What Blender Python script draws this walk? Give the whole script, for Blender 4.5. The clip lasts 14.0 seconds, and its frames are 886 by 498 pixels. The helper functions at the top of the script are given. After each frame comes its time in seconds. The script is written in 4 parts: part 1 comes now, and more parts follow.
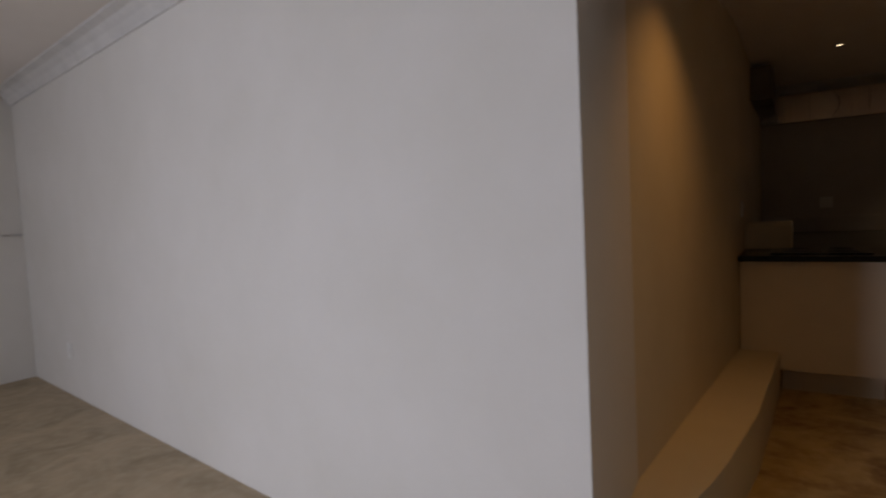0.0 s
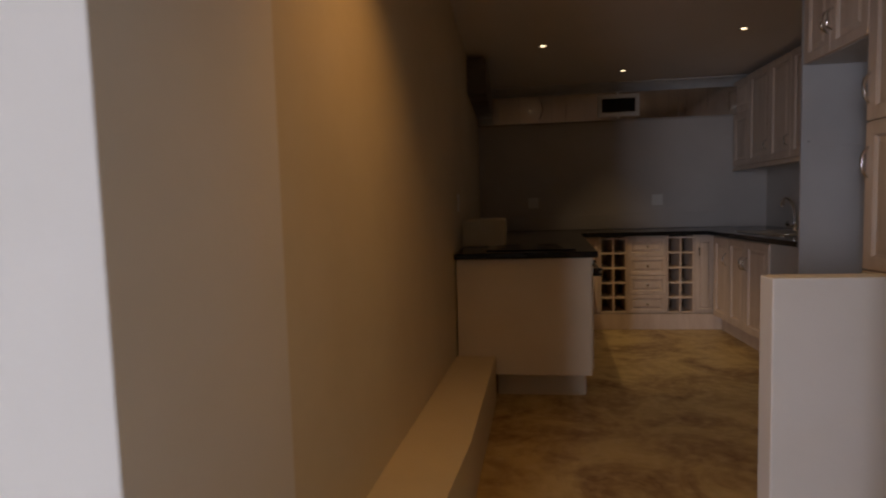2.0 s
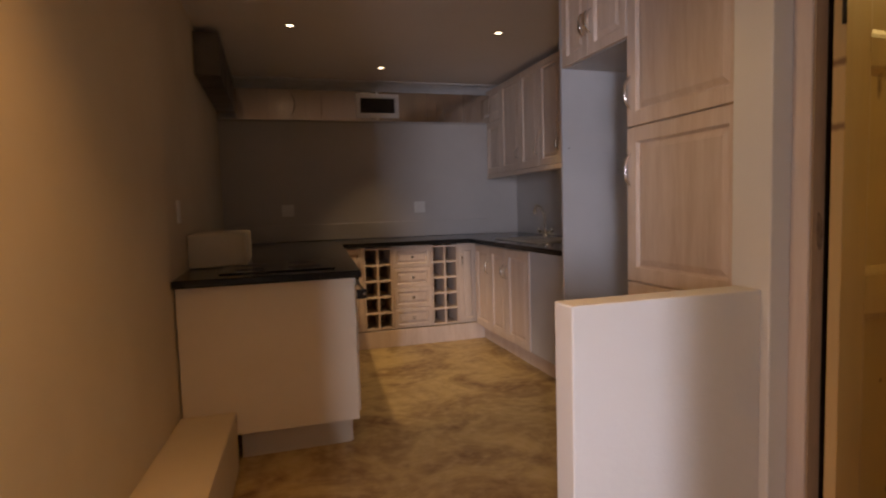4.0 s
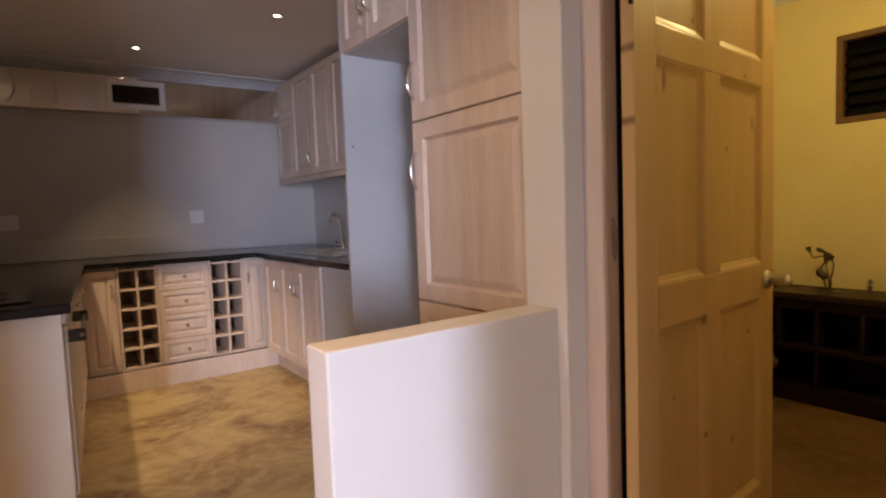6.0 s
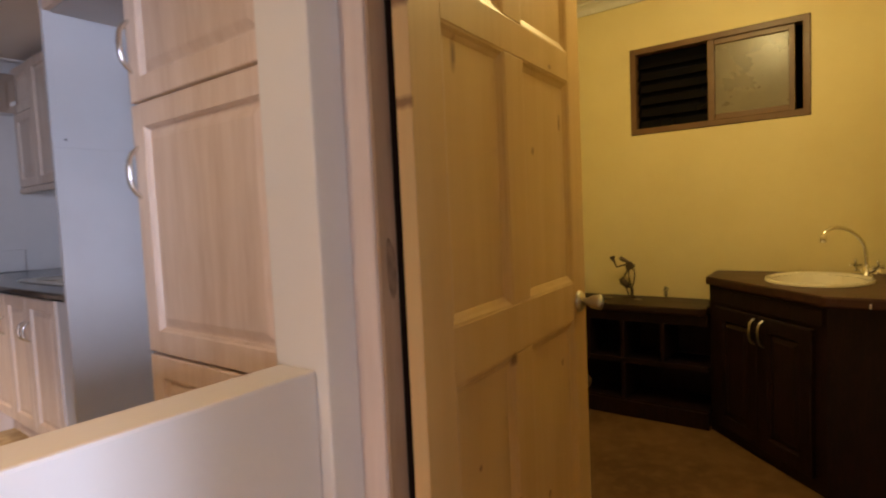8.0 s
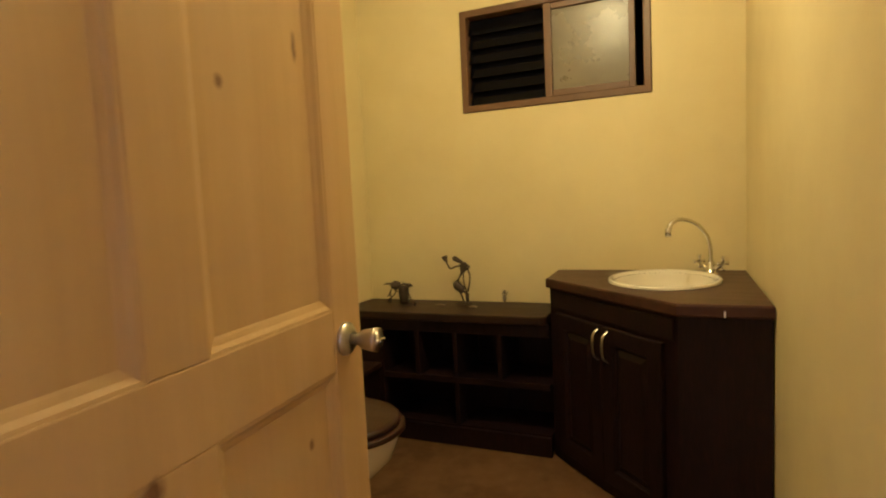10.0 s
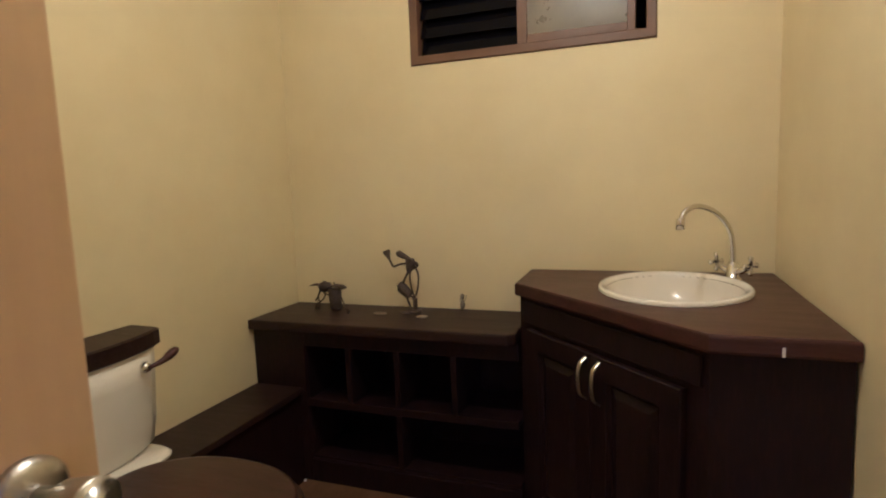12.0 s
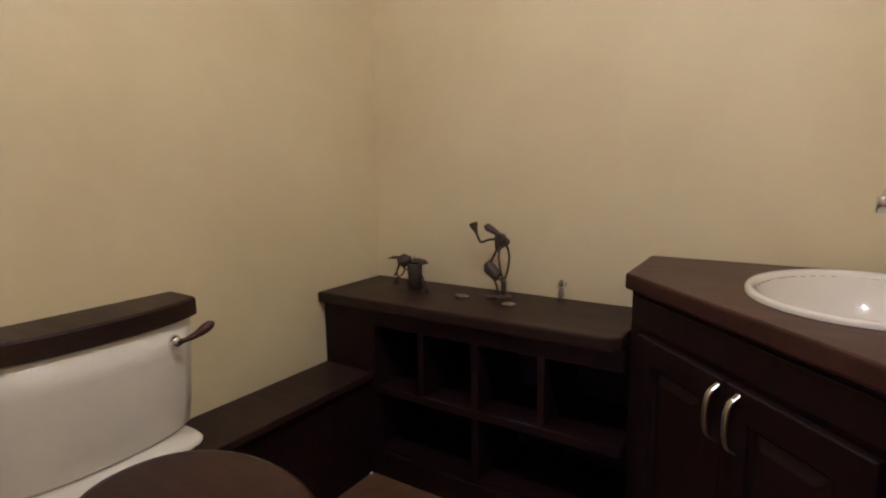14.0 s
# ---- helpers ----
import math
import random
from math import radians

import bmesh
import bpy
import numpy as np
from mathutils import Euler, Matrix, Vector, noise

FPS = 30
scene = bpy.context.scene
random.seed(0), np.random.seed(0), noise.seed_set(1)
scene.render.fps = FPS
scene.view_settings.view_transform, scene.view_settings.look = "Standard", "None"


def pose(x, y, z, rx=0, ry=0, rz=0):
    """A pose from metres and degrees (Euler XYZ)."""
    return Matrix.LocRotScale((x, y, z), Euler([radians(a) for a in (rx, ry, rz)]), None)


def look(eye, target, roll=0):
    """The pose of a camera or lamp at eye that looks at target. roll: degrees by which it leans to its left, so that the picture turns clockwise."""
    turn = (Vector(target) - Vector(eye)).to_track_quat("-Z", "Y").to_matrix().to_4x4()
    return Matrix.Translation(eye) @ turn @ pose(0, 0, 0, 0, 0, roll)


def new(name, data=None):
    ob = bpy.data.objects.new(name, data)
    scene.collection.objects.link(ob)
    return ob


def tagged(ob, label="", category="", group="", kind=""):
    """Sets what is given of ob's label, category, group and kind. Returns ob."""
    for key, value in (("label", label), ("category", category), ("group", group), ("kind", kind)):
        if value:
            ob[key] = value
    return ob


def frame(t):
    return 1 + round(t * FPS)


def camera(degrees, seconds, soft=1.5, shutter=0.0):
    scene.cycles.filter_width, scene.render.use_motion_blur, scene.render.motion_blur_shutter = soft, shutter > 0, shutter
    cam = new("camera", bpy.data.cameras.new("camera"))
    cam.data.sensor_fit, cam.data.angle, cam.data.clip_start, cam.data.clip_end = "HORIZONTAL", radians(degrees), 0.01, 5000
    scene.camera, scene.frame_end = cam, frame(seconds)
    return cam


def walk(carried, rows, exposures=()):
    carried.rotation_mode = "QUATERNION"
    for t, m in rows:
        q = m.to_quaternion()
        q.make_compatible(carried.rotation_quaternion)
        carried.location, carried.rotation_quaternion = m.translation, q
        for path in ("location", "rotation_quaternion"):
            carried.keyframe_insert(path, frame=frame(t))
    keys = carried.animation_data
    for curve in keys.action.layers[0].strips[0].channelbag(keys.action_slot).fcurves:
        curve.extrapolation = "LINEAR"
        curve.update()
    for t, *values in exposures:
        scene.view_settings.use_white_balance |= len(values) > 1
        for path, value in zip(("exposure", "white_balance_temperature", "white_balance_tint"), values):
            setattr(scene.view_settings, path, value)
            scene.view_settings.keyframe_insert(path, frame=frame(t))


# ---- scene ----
cam = camera(77.2, 14.0, soft=2.0, shutter=0.4)
PATH = [
    (0, (-0.292, -0.106, 1.322), (-1.374, 1.571, 1.194), -2.79),
    (0.5, (-0.259, 0.141, 1.273), (-1.151, 1.927, 1.160), -2.78),
    (1, (-0.245, 0.323, 1.238), (-0.976, 2.181, 1.113), -2.23),
    (1.5, (-0.291, 0.545, 1.249), (-0.778, 2.481, 1.113), -1.9),
    (2, (-0.285, 0.747, 1.22), (-0.537, 2.726, 1.072), -1.6),
    (2.5, (-0.244, 0.955, 1.229), (-0.296, 2.949, 1.074), -1.7),
    (3, (-0.227, 1.101, 1.227), (-0.08, 3.09, 1.075), -1.9),
    (3.5, (-0.219, 1.257, 1.236), (0.152, 3.217, 1.084), -1.8),
    (6, (0.151, 1.724, 1.221), (1.314, 3.345, 1.082), -2.1),
    (6.5, (0.244, 1.804, 1.228), (1.525, 3.334, 1.09), -2.1),
    (7, (0.321, 1.863, 1.214), (1.719, 3.287, 1.08), -2.0),
    (7.5, (0.424, 1.886, 1.212), (1.923, 3.204, 1.077), -2.3),
    (8, (0.59, 1.934, 1.226), (2.179, 3.142, 1.099), -2.6),
    (8.5, (0.742, 1.96, 1.218), (2.422, 3.037, 1.088), -2.6),
    (9, (0.935, 1.989, 1.201), (2.686, 2.946, 1.067), -2.8),
    (11.5, (1.781, 2.116, 1.183), (3.643, 2.816, 0.967), -2.4),
    (12, (1.932, 2.174, 1.172), (3.793, 2.869, 0.942), -2.2),
    (12.5, (2.049, 2.217, 1.161), (3.893, 2.948, 0.907), -1.9),
    (13, (2.159, 2.239, 1.139), (3.956, 3.074, 0.864), -1.6),
    (13.5, (2.245, 2.231, 1.127), (3.968, 3.203, 0.835), -1.2),
    (14, (2.299, 2.221, 1.127), (3.953, 3.301, 0.814), -0.8),
]
EXPOSURES = [
    (0, -2.38, 7400, 14), (1, -2.15, 7300, 14), (2, -1.79, 7450, 15), (3.5, -0.95, 7500, 20), (6, 0.07, 6350, 18), (7.5, 0.05, 6250, 18), (9, 0.55, 6000, 15), (11.3, 0.72, 4250, 35),
    (12.5, 0.60, 4090, 38), (14, 0.58, 3900, 42)]
walk(cam, [(t, look(eye, target, roll)) for t, eye, target, roll in PATH], EXPOSURES)


# ---- world and lights ----
world = bpy.data.worlds.new("sky")
scene.world = world
world.use_nodes = True
wn = world.node_tree
sky = wn.nodes.new("ShaderNodeTexSky")
sky.sky_type, sky.sun_disc = "NISHITA", False
sky.sun_elevation, sky.sun_rotation = radians(35), radians(200)
wn.links.new(sky.outputs[0], wn.nodes["Background"].inputs[0])
wn.nodes["Background"].inputs[1].default_value = 0.08

WARM = (1.0, 0.53, 0.18)
HALOGEN = (1.0, 0.75, 0.44)
DAY = (0.65, 0.755, 1.0)


def area(name, eye, target, sx, sy, watts, colour, spread=180):
    d = bpy.data.lights.new(name, "AREA")
    d.shape, d.size, d.size_y, d.energy, d.color = "RECTANGLE", sx, sy, watts, colour
    d.spread = radians(spread)
    ob = new(name, d)
    ob.matrix_world = look(eye, target)
    return ob


def spot(name, eye, watts, colour, cone=85, blend=0.6, target=None):
    d = bpy.data.lights.new(name, "SPOT")
    d.energy, d.color, d.spot_size, d.spot_blend, d.shadow_soft_size = watts, colour, radians(cone), blend, 0.03
    ob = new(name, d)
    ob.matrix_world = look(eye, target or (eye[0], eye[1] + 0.001, 0))
    return ob


CEIL, HIGH = 2.50, 2.585
area("window_daylight", (-2.45, -3.38, 1.35), (-2.0, 0, 0.35), 0.70, 1.9, 235, DAY, 120)
# fill through a second, assumed window, to brighten the pillar and shaded half wall
area("window_daylight", (-4.90, -3.38, 1.35), (-3.4, 0, 0.9), 1.00, 1.9, 125, DAY)
DOWNLIGHTS = [(-0.02, 5.40), (0.80, 6.42), (1.46, 5.27), (-0.32, 2.35), (0.10, 2.95)]
spot("downlight_lamp", (-0.02, 5.40, CEIL - 0.03), 96, HALOGEN, 70, 0.5, (0.40, 5.80, 0))
spot("downlight_lamp", (0.80, 6.42, CEIL - 0.03), 20, HALOGEN, 70)
spot("downlight_lamp", (1.46, 5.27, CEIL - 0.03), 58, HALOGEN, 80)
spot("downlight_lamp", (-0.32, 2.35, CEIL - 0.03), 84, WARM, 112, 1.0)
# unseen fifth lamp, added and tilted to brighten pillar, pantry and half wall top
spot("downlight_lamp", (0.10, 2.95, CEIL - 0.03), 29, HALOGEN, 84, 0.9, (1.15, 2.92, 0.6))
bulb = bpy.data.lights.new("bathroom_lamp", "POINT")
bulb.energy, bulb.color, bulb.shadow_soft_size = 20.5, (1.0, 0.775, 0.285), 0.06
new("bathroom_lamp", bulb).location = (2.78, 2.45, 2.36)

# ---- materials ----


def material(name, colour, rough=0.6, metal=0.0, dark=None, scale=4.0, stretch=(1, 1, 1), grain=0.3, bump=0.0, bscale=60.0,
             detail=None, vary=0.0, coat=0.0, low=0.35, high=0.7, spec=0.5, warp=0.0):
    """A surface whose colour wanders between colour and dark in noise of a real size, with fine relief."""
    m = bpy.data.materials.new(name)
    m.use_nodes = True
    t = m.node_tree
    n, l = t.nodes, t.links
    b = n["Principled BSDF"]
    b.inputs["Roughness"].default_value, b.inputs["Metallic"].default_value = rough, metal
    b.inputs["Coat Weight"].default_value, b.inputs["Specular IOR Level"].default_value = coat, spec
    tc, mp = n.new("ShaderNodeTexCoord"), n.new("ShaderNodeMapping")
    mp.inputs["Scale"].default_value = stretch
    l.new(tc.outputs["Object"], mp.inputs["Vector"])
    info = n.new("ShaderNodeObjectInfo")
    if vary:
        mul = n.new("ShaderNodeVectorMath")
        mul.operation = "MULTIPLY"
        mul.inputs[1].default_value = (7.0, 5.0, 3.0)
        l.new(info.outputs["Random"], mul.inputs[0])
        l.new(mul.outputs[0], mp.inputs["Location"])
    dark = dark or tuple(c * 0.82 for c in colour)
    a = n.new("ShaderNodeTexNoise")
    a.inputs["Scale"].default_value, a.inputs["Detail"].default_value, a.inputs["Roughness"].default_value = scale, 7, 0.62
    a.inputs["Distortion"].default_value = warp
    l.new(mp.outputs[0], a.inputs["Vector"])
    r = n.new("ShaderNodeMapRange")
    r.inputs["From Min"].default_value, r.inputs["From Max"].default_value = low, high
    l.new(a.outputs["Fac"], r.inputs["Value"])
    mix = n.new("ShaderNodeMix")
    mix.data_type = "RGBA"
    mix.inputs["A"].default_value, mix.inputs["B"].default_value = (*colour, 1), (*dark, 1)
    l.new(r.outputs[0], mix.inputs["Factor"])
    out = mix.outputs["Result"]
    if detail:
        f = n.new("ShaderNodeTexNoise")
        f.inputs["Scale"].default_value, f.inputs["Detail"].default_value = scale * 6, 4
        l.new(mp.outputs[0], f.inputs["Vector"])
        r2 = n.new("ShaderNodeMapRange")
        r2.inputs["From Min"].default_value, r2.inputs["From Max"].default_value, r2.inputs["To Max"].default_value = 0.45, 0.75, grain
        l.new(f.outputs["Fac"], r2.inputs["Value"])
        m2 = n.new("ShaderNodeMix")
        m2.data_type = "RGBA"
        m2.inputs["B"].default_value = (*detail, 1)
        l.new(r2.outputs[0], m2.inputs["Factor"])
        l.new(out, m2.inputs["A"])
        out = m2.outputs["Result"]
    if vary:
        hs, vr = n.new("ShaderNodeHueSaturation"), n.new("ShaderNodeMapRange")
        vr.inputs["To Min"].default_value, vr.inputs["To Max"].default_value = 1 - vary, 1 + vary
        l.new(info.outputs["Random"], vr.inputs["Value"])
        l.new(vr.outputs[0], hs.inputs["Value"])
        l.new(out, hs.inputs["Color"])
        out = hs.outputs["Color"]
    l.new(out, b.inputs["Base Color"])
    rr = n.new("ShaderNodeMapRange")
    rr.inputs["To Min"].default_value, rr.inputs["To Max"].default_value = max(0.02, rough - 0.07), min(1, rough + 0.1)
    l.new(a.outputs["Fac"], rr.inputs["Value"])
    l.new(rr.outputs[0], b.inputs["Roughness"])
    if bump:
        g, bp = n.new("ShaderNodeTexNoise"), n.new("ShaderNodeBump")
        g.inputs["Scale"].default_value, g.inputs["Detail"].default_value = bscale, 5
        bp.inputs["Strength"].default_value, bp.inputs["Distance"].default_value = bump, 0.004
        l.new(mp.outputs[0], g.inputs["Vector"])
        l.new(g.outputs["Fac"], bp.inputs["Height"])
        l.new(bp.outputs[0], b.inputs["Normal"])
    return m


def knotted(m, colour, spots):
    """Adds dark knots to a wood; spots holds (x, z, half width, half height) in the object's own metres."""
    t = m.node_tree
    n, l = t.nodes, t.links
    b = n["Principled BSDF"]
    out = b.inputs["Base Color"].links[0].from_socket
    tc = n.new("ShaderNodeTexCoord")
    wob = n.new("ShaderNodeTexNoise")
    wob.inputs["Scale"].default_value = 60
    l.new(tc.outputs["Object"], wob.inputs["Vector"])
    for x, z, rx, rz in spots:
        off, sc, ln, r, mx = (n.new("ShaderNodeVectorMath"), n.new("ShaderNodeVectorMath"), n.new("ShaderNodeVectorMath"), n.new("ShaderNodeMapRange"), n.new("ShaderNodeMix"))
        off.operation, sc.operation, ln.operation = "SUBTRACT", "MULTIPLY", "LENGTH"
        off.inputs[1].default_value = (x, 0.0, z)
        sc.inputs[1].default_value = (1 / rx, 0.0, 1 / rz)
        l.new(tc.outputs["Object"], off.inputs[0])
        l.new(off.outputs[0], sc.inputs[0])
        l.new(sc.outputs[0], ln.inputs[0])
        add = n.new("ShaderNodeMath")
        add.operation = "MULTIPLY_ADD"
        add.inputs[1].default_value, add.inputs[2].default_value = 0.9, -0.45
        l.new(wob.outputs["Fac"], add.inputs[0])
        total = n.new("ShaderNodeMath")
        l.new(ln.outputs["Value"], total.inputs[0])
        l.new(add.outputs[0], total.inputs[1])
        r.inputs["From Min"].default_value, r.inputs["From Max"].default_value = 0.45, 1.35
        r.inputs["To Min"].default_value, r.inputs["To Max"].default_value = 0.85, 0.0
        l.new(total.outputs[0], r.inputs["Value"])
        mx.data_type = "RGBA"
        mx.inputs["B"].default_value = (*colour, 1)
        l.new(r.outputs[0], mx.inputs["Factor"])
        l.new(out, mx.inputs["A"])
        out = mx.outputs["Result"]
    l.new(out, b.inputs["Base Color"])
    return m


PLASTER = material("cream_plaster", (0.68, 0.59, 0.43), 0.75, dark=(0.62, 0.53, 0.37), scale=1.6, bump=0.25, bscale=35)
GREYWALL = material("pale_grey_plaster", (0.60, 0.56, 0.52), 0.75, dark=(0.54, 0.50, 0.46), scale=1.4, bump=0.25, bscale=35)
WHITE = material("white_plaster", (0.76, 0.73, 0.68), 0.7, dark=(0.71, 0.68, 0.62), scale=1.3, bump=0.2, bscale=45)
BATHWALL = material("bathroom_paint", (0.75, 0.65, 0.36), 0.55, dark=(0.685, 0.572, 0.29), scale=1.5, bump=0.15, bscale=50)
CEILING = material("ceiling_paint", (0.82, 0.76, 0.71), 0.65, dark=(0.78, 0.72, 0.66), scale=1.0, bump=0.1)
CORNICE = material("cornice_plaster", (0.74, 0.72, 0.69), 0.6, bump=0.1)
SCREED = material("stained_screed", (0.51, 0.375, 0.16), 0.38, dark=(0.20, 0.108, 0.040), scale=2.6, detail=(0.60, 0.46, 0.25), grain=0.55,
                  bump=0.2, bscale=25, low=0.38, high=0.66, warp=1.1)
BROWNSCREED = material("brown_screed", (0.165, 0.088, 0.038), 0.55, dark=(0.10, 0.05, 0.021), scale=2.4, detail=(0.22, 0.13, 0.06), grain=0.5,
                       bump=0.2, bscale=25, low=0.38, high=0.62, spec=0.25)
BEIGE = material("beige_screed", (0.47, 0.36, 0.23), 0.5, dark=(0.30, 0.23, 0.14), scale=2.6, detail=(0.5, 0.42, 0.3), grain=0.5, bump=0.2, bscale=25, warp=1.1)
LIMED = material("limed_pine", (0.73, 0.595, 0.48), 0.45, dark=(0.62, 0.475, 0.36), scale=2.4, stretch=(7, 7, 0.7), detail=(0.78, 0.655, 0.55),
                 grain=0.55, bump=0.12, bscale=14, vary=0.06)
KNOTS = ((0.169, 1.540, 0.010, 0.032), (0.56, 1.371, 0.008, 0.011), (0.757, 1.466, 0.007, 0.024), (0.381, 0.859, 0.014, 0.015), (0.385, 0.503, 0.009, 0.010),
         (0.214, 0.655, 0.006, 0.007), (0.336, 1.725, 0.008, 0.010), (0.667, 1.609, 0.009, 0.006), (0.728, 0.763, 0.007, 0.010), (-0.002, 1.60, 0.006, 0.012), (-0.002, 1.42, 0.006, 0.012),
         (0.60, 0.42, 0.010, 0.012), (0.26, 0.30, 0.008, 0.010))
PINE = knotted(material("knotty_pine", (0.58, 0.40, 0.18), 0.4, dark=(0.52, 0.345, 0.145), scale=1.6, stretch=(8, 8, 0.6),
                        detail=(0.46, 0.30, 0.13), grain=0.12, bump=0.05, bscale=12, vary=0.04), (0.17, 0.085, 0.035), KNOTS)
PALEJAMB = material("pale_jamb", (0.66, 0.56, 0.49), 0.5, dark=(0.58, 0.47, 0.40), scale=2.5, stretch=(8, 8, 0.8), bump=0.1, bscale=12)
GAPDARK = material("painted_gap_dark", (0.045, 0.022, 0.014), 0.9, scale=6, spec=0.05)
STAINMETAL = material("rubbed_dirt", (0.31, 0.22, 0.145), 0.9, 0.0, dark=(0.16, 0.11, 0.08), scale=40, spec=0.05)
JAMB = material("pine_jamb", (0.40, 0.28, 0.185), 0.45, dark=(0.31, 0.21, 0.13), scale=2.5, stretch=(8, 8, 0.8), detail=(0.25, 0.15, 0.09), bump=0.1, bscale=12)
GRANITE = material("dark_granite", (0.012, 0.011, 0.011), 0.13, dark=(0.005, 0.004, 0.004), scale=45, detail=(0.05, 0.045, 0.04), grain=0.4, spec=0.25)
GALV = material("galvanised_sheet", (0.70, 0.64, 0.57), 0.14, 1.0, dark=(0.58, 0.52, 0.46), scale=2.5, stretch=(2.2, 2.2, 0.25), bump=1.0, bscale=1.6)
DULLGALV = material("dull_galvanised", (0.22, 0.19, 0.165), 0.45, 0.7, dark=(0.14, 0.12, 0.10), scale=3, bump=0.05, bscale=3)
STEEL = material("brushed_steel", (0.66, 0.65, 0.63), 0.28, 1.0, scale=8, stretch=(1, 1, 12), bump=0.03)
CHROME = material("chrome", (0.74, 0.72, 0.69), 0.15, 1.0, dark=(0.76, 0.74, 0.7), scale=20)
BRASS = material("dull_brass", (0.45, 0.30, 0.12), 0.35, 1.0, scale=20)
NICKEL = material("satin_nickel", (0.60, 0.57, 0.52), 0.30, 1.0, scale=20)
BOARD = material("pale_board", (0.58, 0.575, 0.57), 0.5, dark=(0.52, 0.515, 0.51), scale=2.0, bump=0.05)
PANELPAINT = material("cream_board", (0.68, 0.59, 0.45), 0.5, dark=(0.63, 0.54, 0.40), scale=2.0, bump=0.05)
PLASTIC = material("white_plastic", (0.84, 0.83, 0.80), 0.35, dark=(0.8, 0.79, 0.75), scale=8)
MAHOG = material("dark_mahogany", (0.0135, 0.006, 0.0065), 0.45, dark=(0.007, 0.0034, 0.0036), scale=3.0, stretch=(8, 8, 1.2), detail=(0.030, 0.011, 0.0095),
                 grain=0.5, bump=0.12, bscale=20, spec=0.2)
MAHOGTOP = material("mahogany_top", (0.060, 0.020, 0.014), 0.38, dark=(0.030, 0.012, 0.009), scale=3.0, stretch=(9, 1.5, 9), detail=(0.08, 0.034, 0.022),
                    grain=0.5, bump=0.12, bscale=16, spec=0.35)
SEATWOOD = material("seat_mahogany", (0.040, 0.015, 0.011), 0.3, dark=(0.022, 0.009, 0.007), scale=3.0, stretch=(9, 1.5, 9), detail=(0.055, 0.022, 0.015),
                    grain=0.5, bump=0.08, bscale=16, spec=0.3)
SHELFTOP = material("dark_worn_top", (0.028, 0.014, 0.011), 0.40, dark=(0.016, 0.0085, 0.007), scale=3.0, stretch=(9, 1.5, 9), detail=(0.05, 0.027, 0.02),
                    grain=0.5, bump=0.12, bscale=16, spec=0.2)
CERAMIC = material("white_ceramic", (0.82, 0.77, 0.69), 0.09, dark=(0.79, 0.74, 0.66), scale=3, coat=0.5)
WINFRAME = material("brown_aluminium", (0.16, 0.085, 0.04), 0.4, dark=(0.12, 0.06, 0.03), scale=6, bump=0.05)
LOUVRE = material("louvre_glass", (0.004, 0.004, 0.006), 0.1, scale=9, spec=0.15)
BLACK = material("black_glass", (0.010, 0.010, 0.011), 0.08, scale=9)
# near-black fill that paints in the dark outside the window and behind the grille
DARKFILL = material("painted_dark_fill", (0.012, 0.010, 0.012), 0.8, scale=5)
RUST = material("rusty_tin", (0.075, 0.050, 0.036), 0.5, 0.35, dark=(0.035, 0.022, 0.017), scale=30, detail=(0.20, 0.16, 0.12), grain=0.5)
TIN = material("dull_tin", (0.36, 0.32, 0.26), 0.42, 0.8, dark=(0.2, 0.16, 0.12), scale=40)
KEYHOLE = material("dark_metal", (0.05, 0.045, 0.04), 0.4, 0.8, scale=20)


def frosted(name):
    m = material(name, (0.34, 0.29, 0.21), 0.27, dark=(0.22, 0.18, 0.12), scale=3.0, bump=0.3, bscale=3.2, spec=0.35)
    m.node_tree.nodes["Principled BSDF"].inputs["Transmission Weight"].default_value = 0.35
    return m


FROST = frosted("frosted_glass")


def clear(name):
    m = bpy.data.materials.new(name)
    m.use_nodes = True
    b = m.node_tree.nodes["Principled BSDF"]
    b.inputs["Base Color"].default_value = (0.95, 0.97, 0.97, 1)
    b.inputs["Roughness"].default_value, b.inputs["Transmission Weight"].default_value = 0.02, 1.0
    return m


GLASS = clear("clear_glass")


def glowing(name, colour, power):
    m = bpy.data.materials.new(name)
    m.use_nodes = True
    b = m.node_tree.nodes["Principled BSDF"]
    b.inputs["Emission Color"].default_value, b.inputs["Emission Strength"].default_value = (*colour, 1), power
    return m


GLOW = glowing("lamp_glow", (1.0, 0.80, 0.55), 12)

# ---- building blocks ----
ORIGIN = {}


def thing(name, base, label, category, group="", turn=0.0):
    ob = new(name)
    ob.empty_display_size = 0.1
    ob.location, ob.rotation_euler = base, (0, 0, radians(turn))
    ORIGIN[ob] = Vector(base)
    return tagged(ob, label, category, group)


def finish(bm, smooth=False):
    bmesh.ops.recalc_face_normals(bm, faces=bm.faces[:])
    if smooth:
        for f in bm.faces:
            f.smooth = True


def part(name, bm, mat, parent=None, label="", smooth=False, local=False):
    """Links bm, built in world places (or in the parent's own, if local), as one mesh under parent."""
    finish(bm, smooth)
    if parent is not None and not local:
        bmesh.ops.translate(bm, verts=bm.verts[:], vec=-ORIGIN[parent])
    me = bpy.data.meshes.new(name)
    bm.to_mesh(me)
    bm.free()
    me.materials.append(mat)
    ob = new(name, me)
    if parent is not None:
        ob.parent = parent
        ORIGIN[ob] = ORIGIN[parent]
    return tagged(ob, label)


def structure(name, bm, mat, label, category, smooth=False):
    return tagged(part(name, bm, mat, smooth=smooth), label, category, kind="structure")


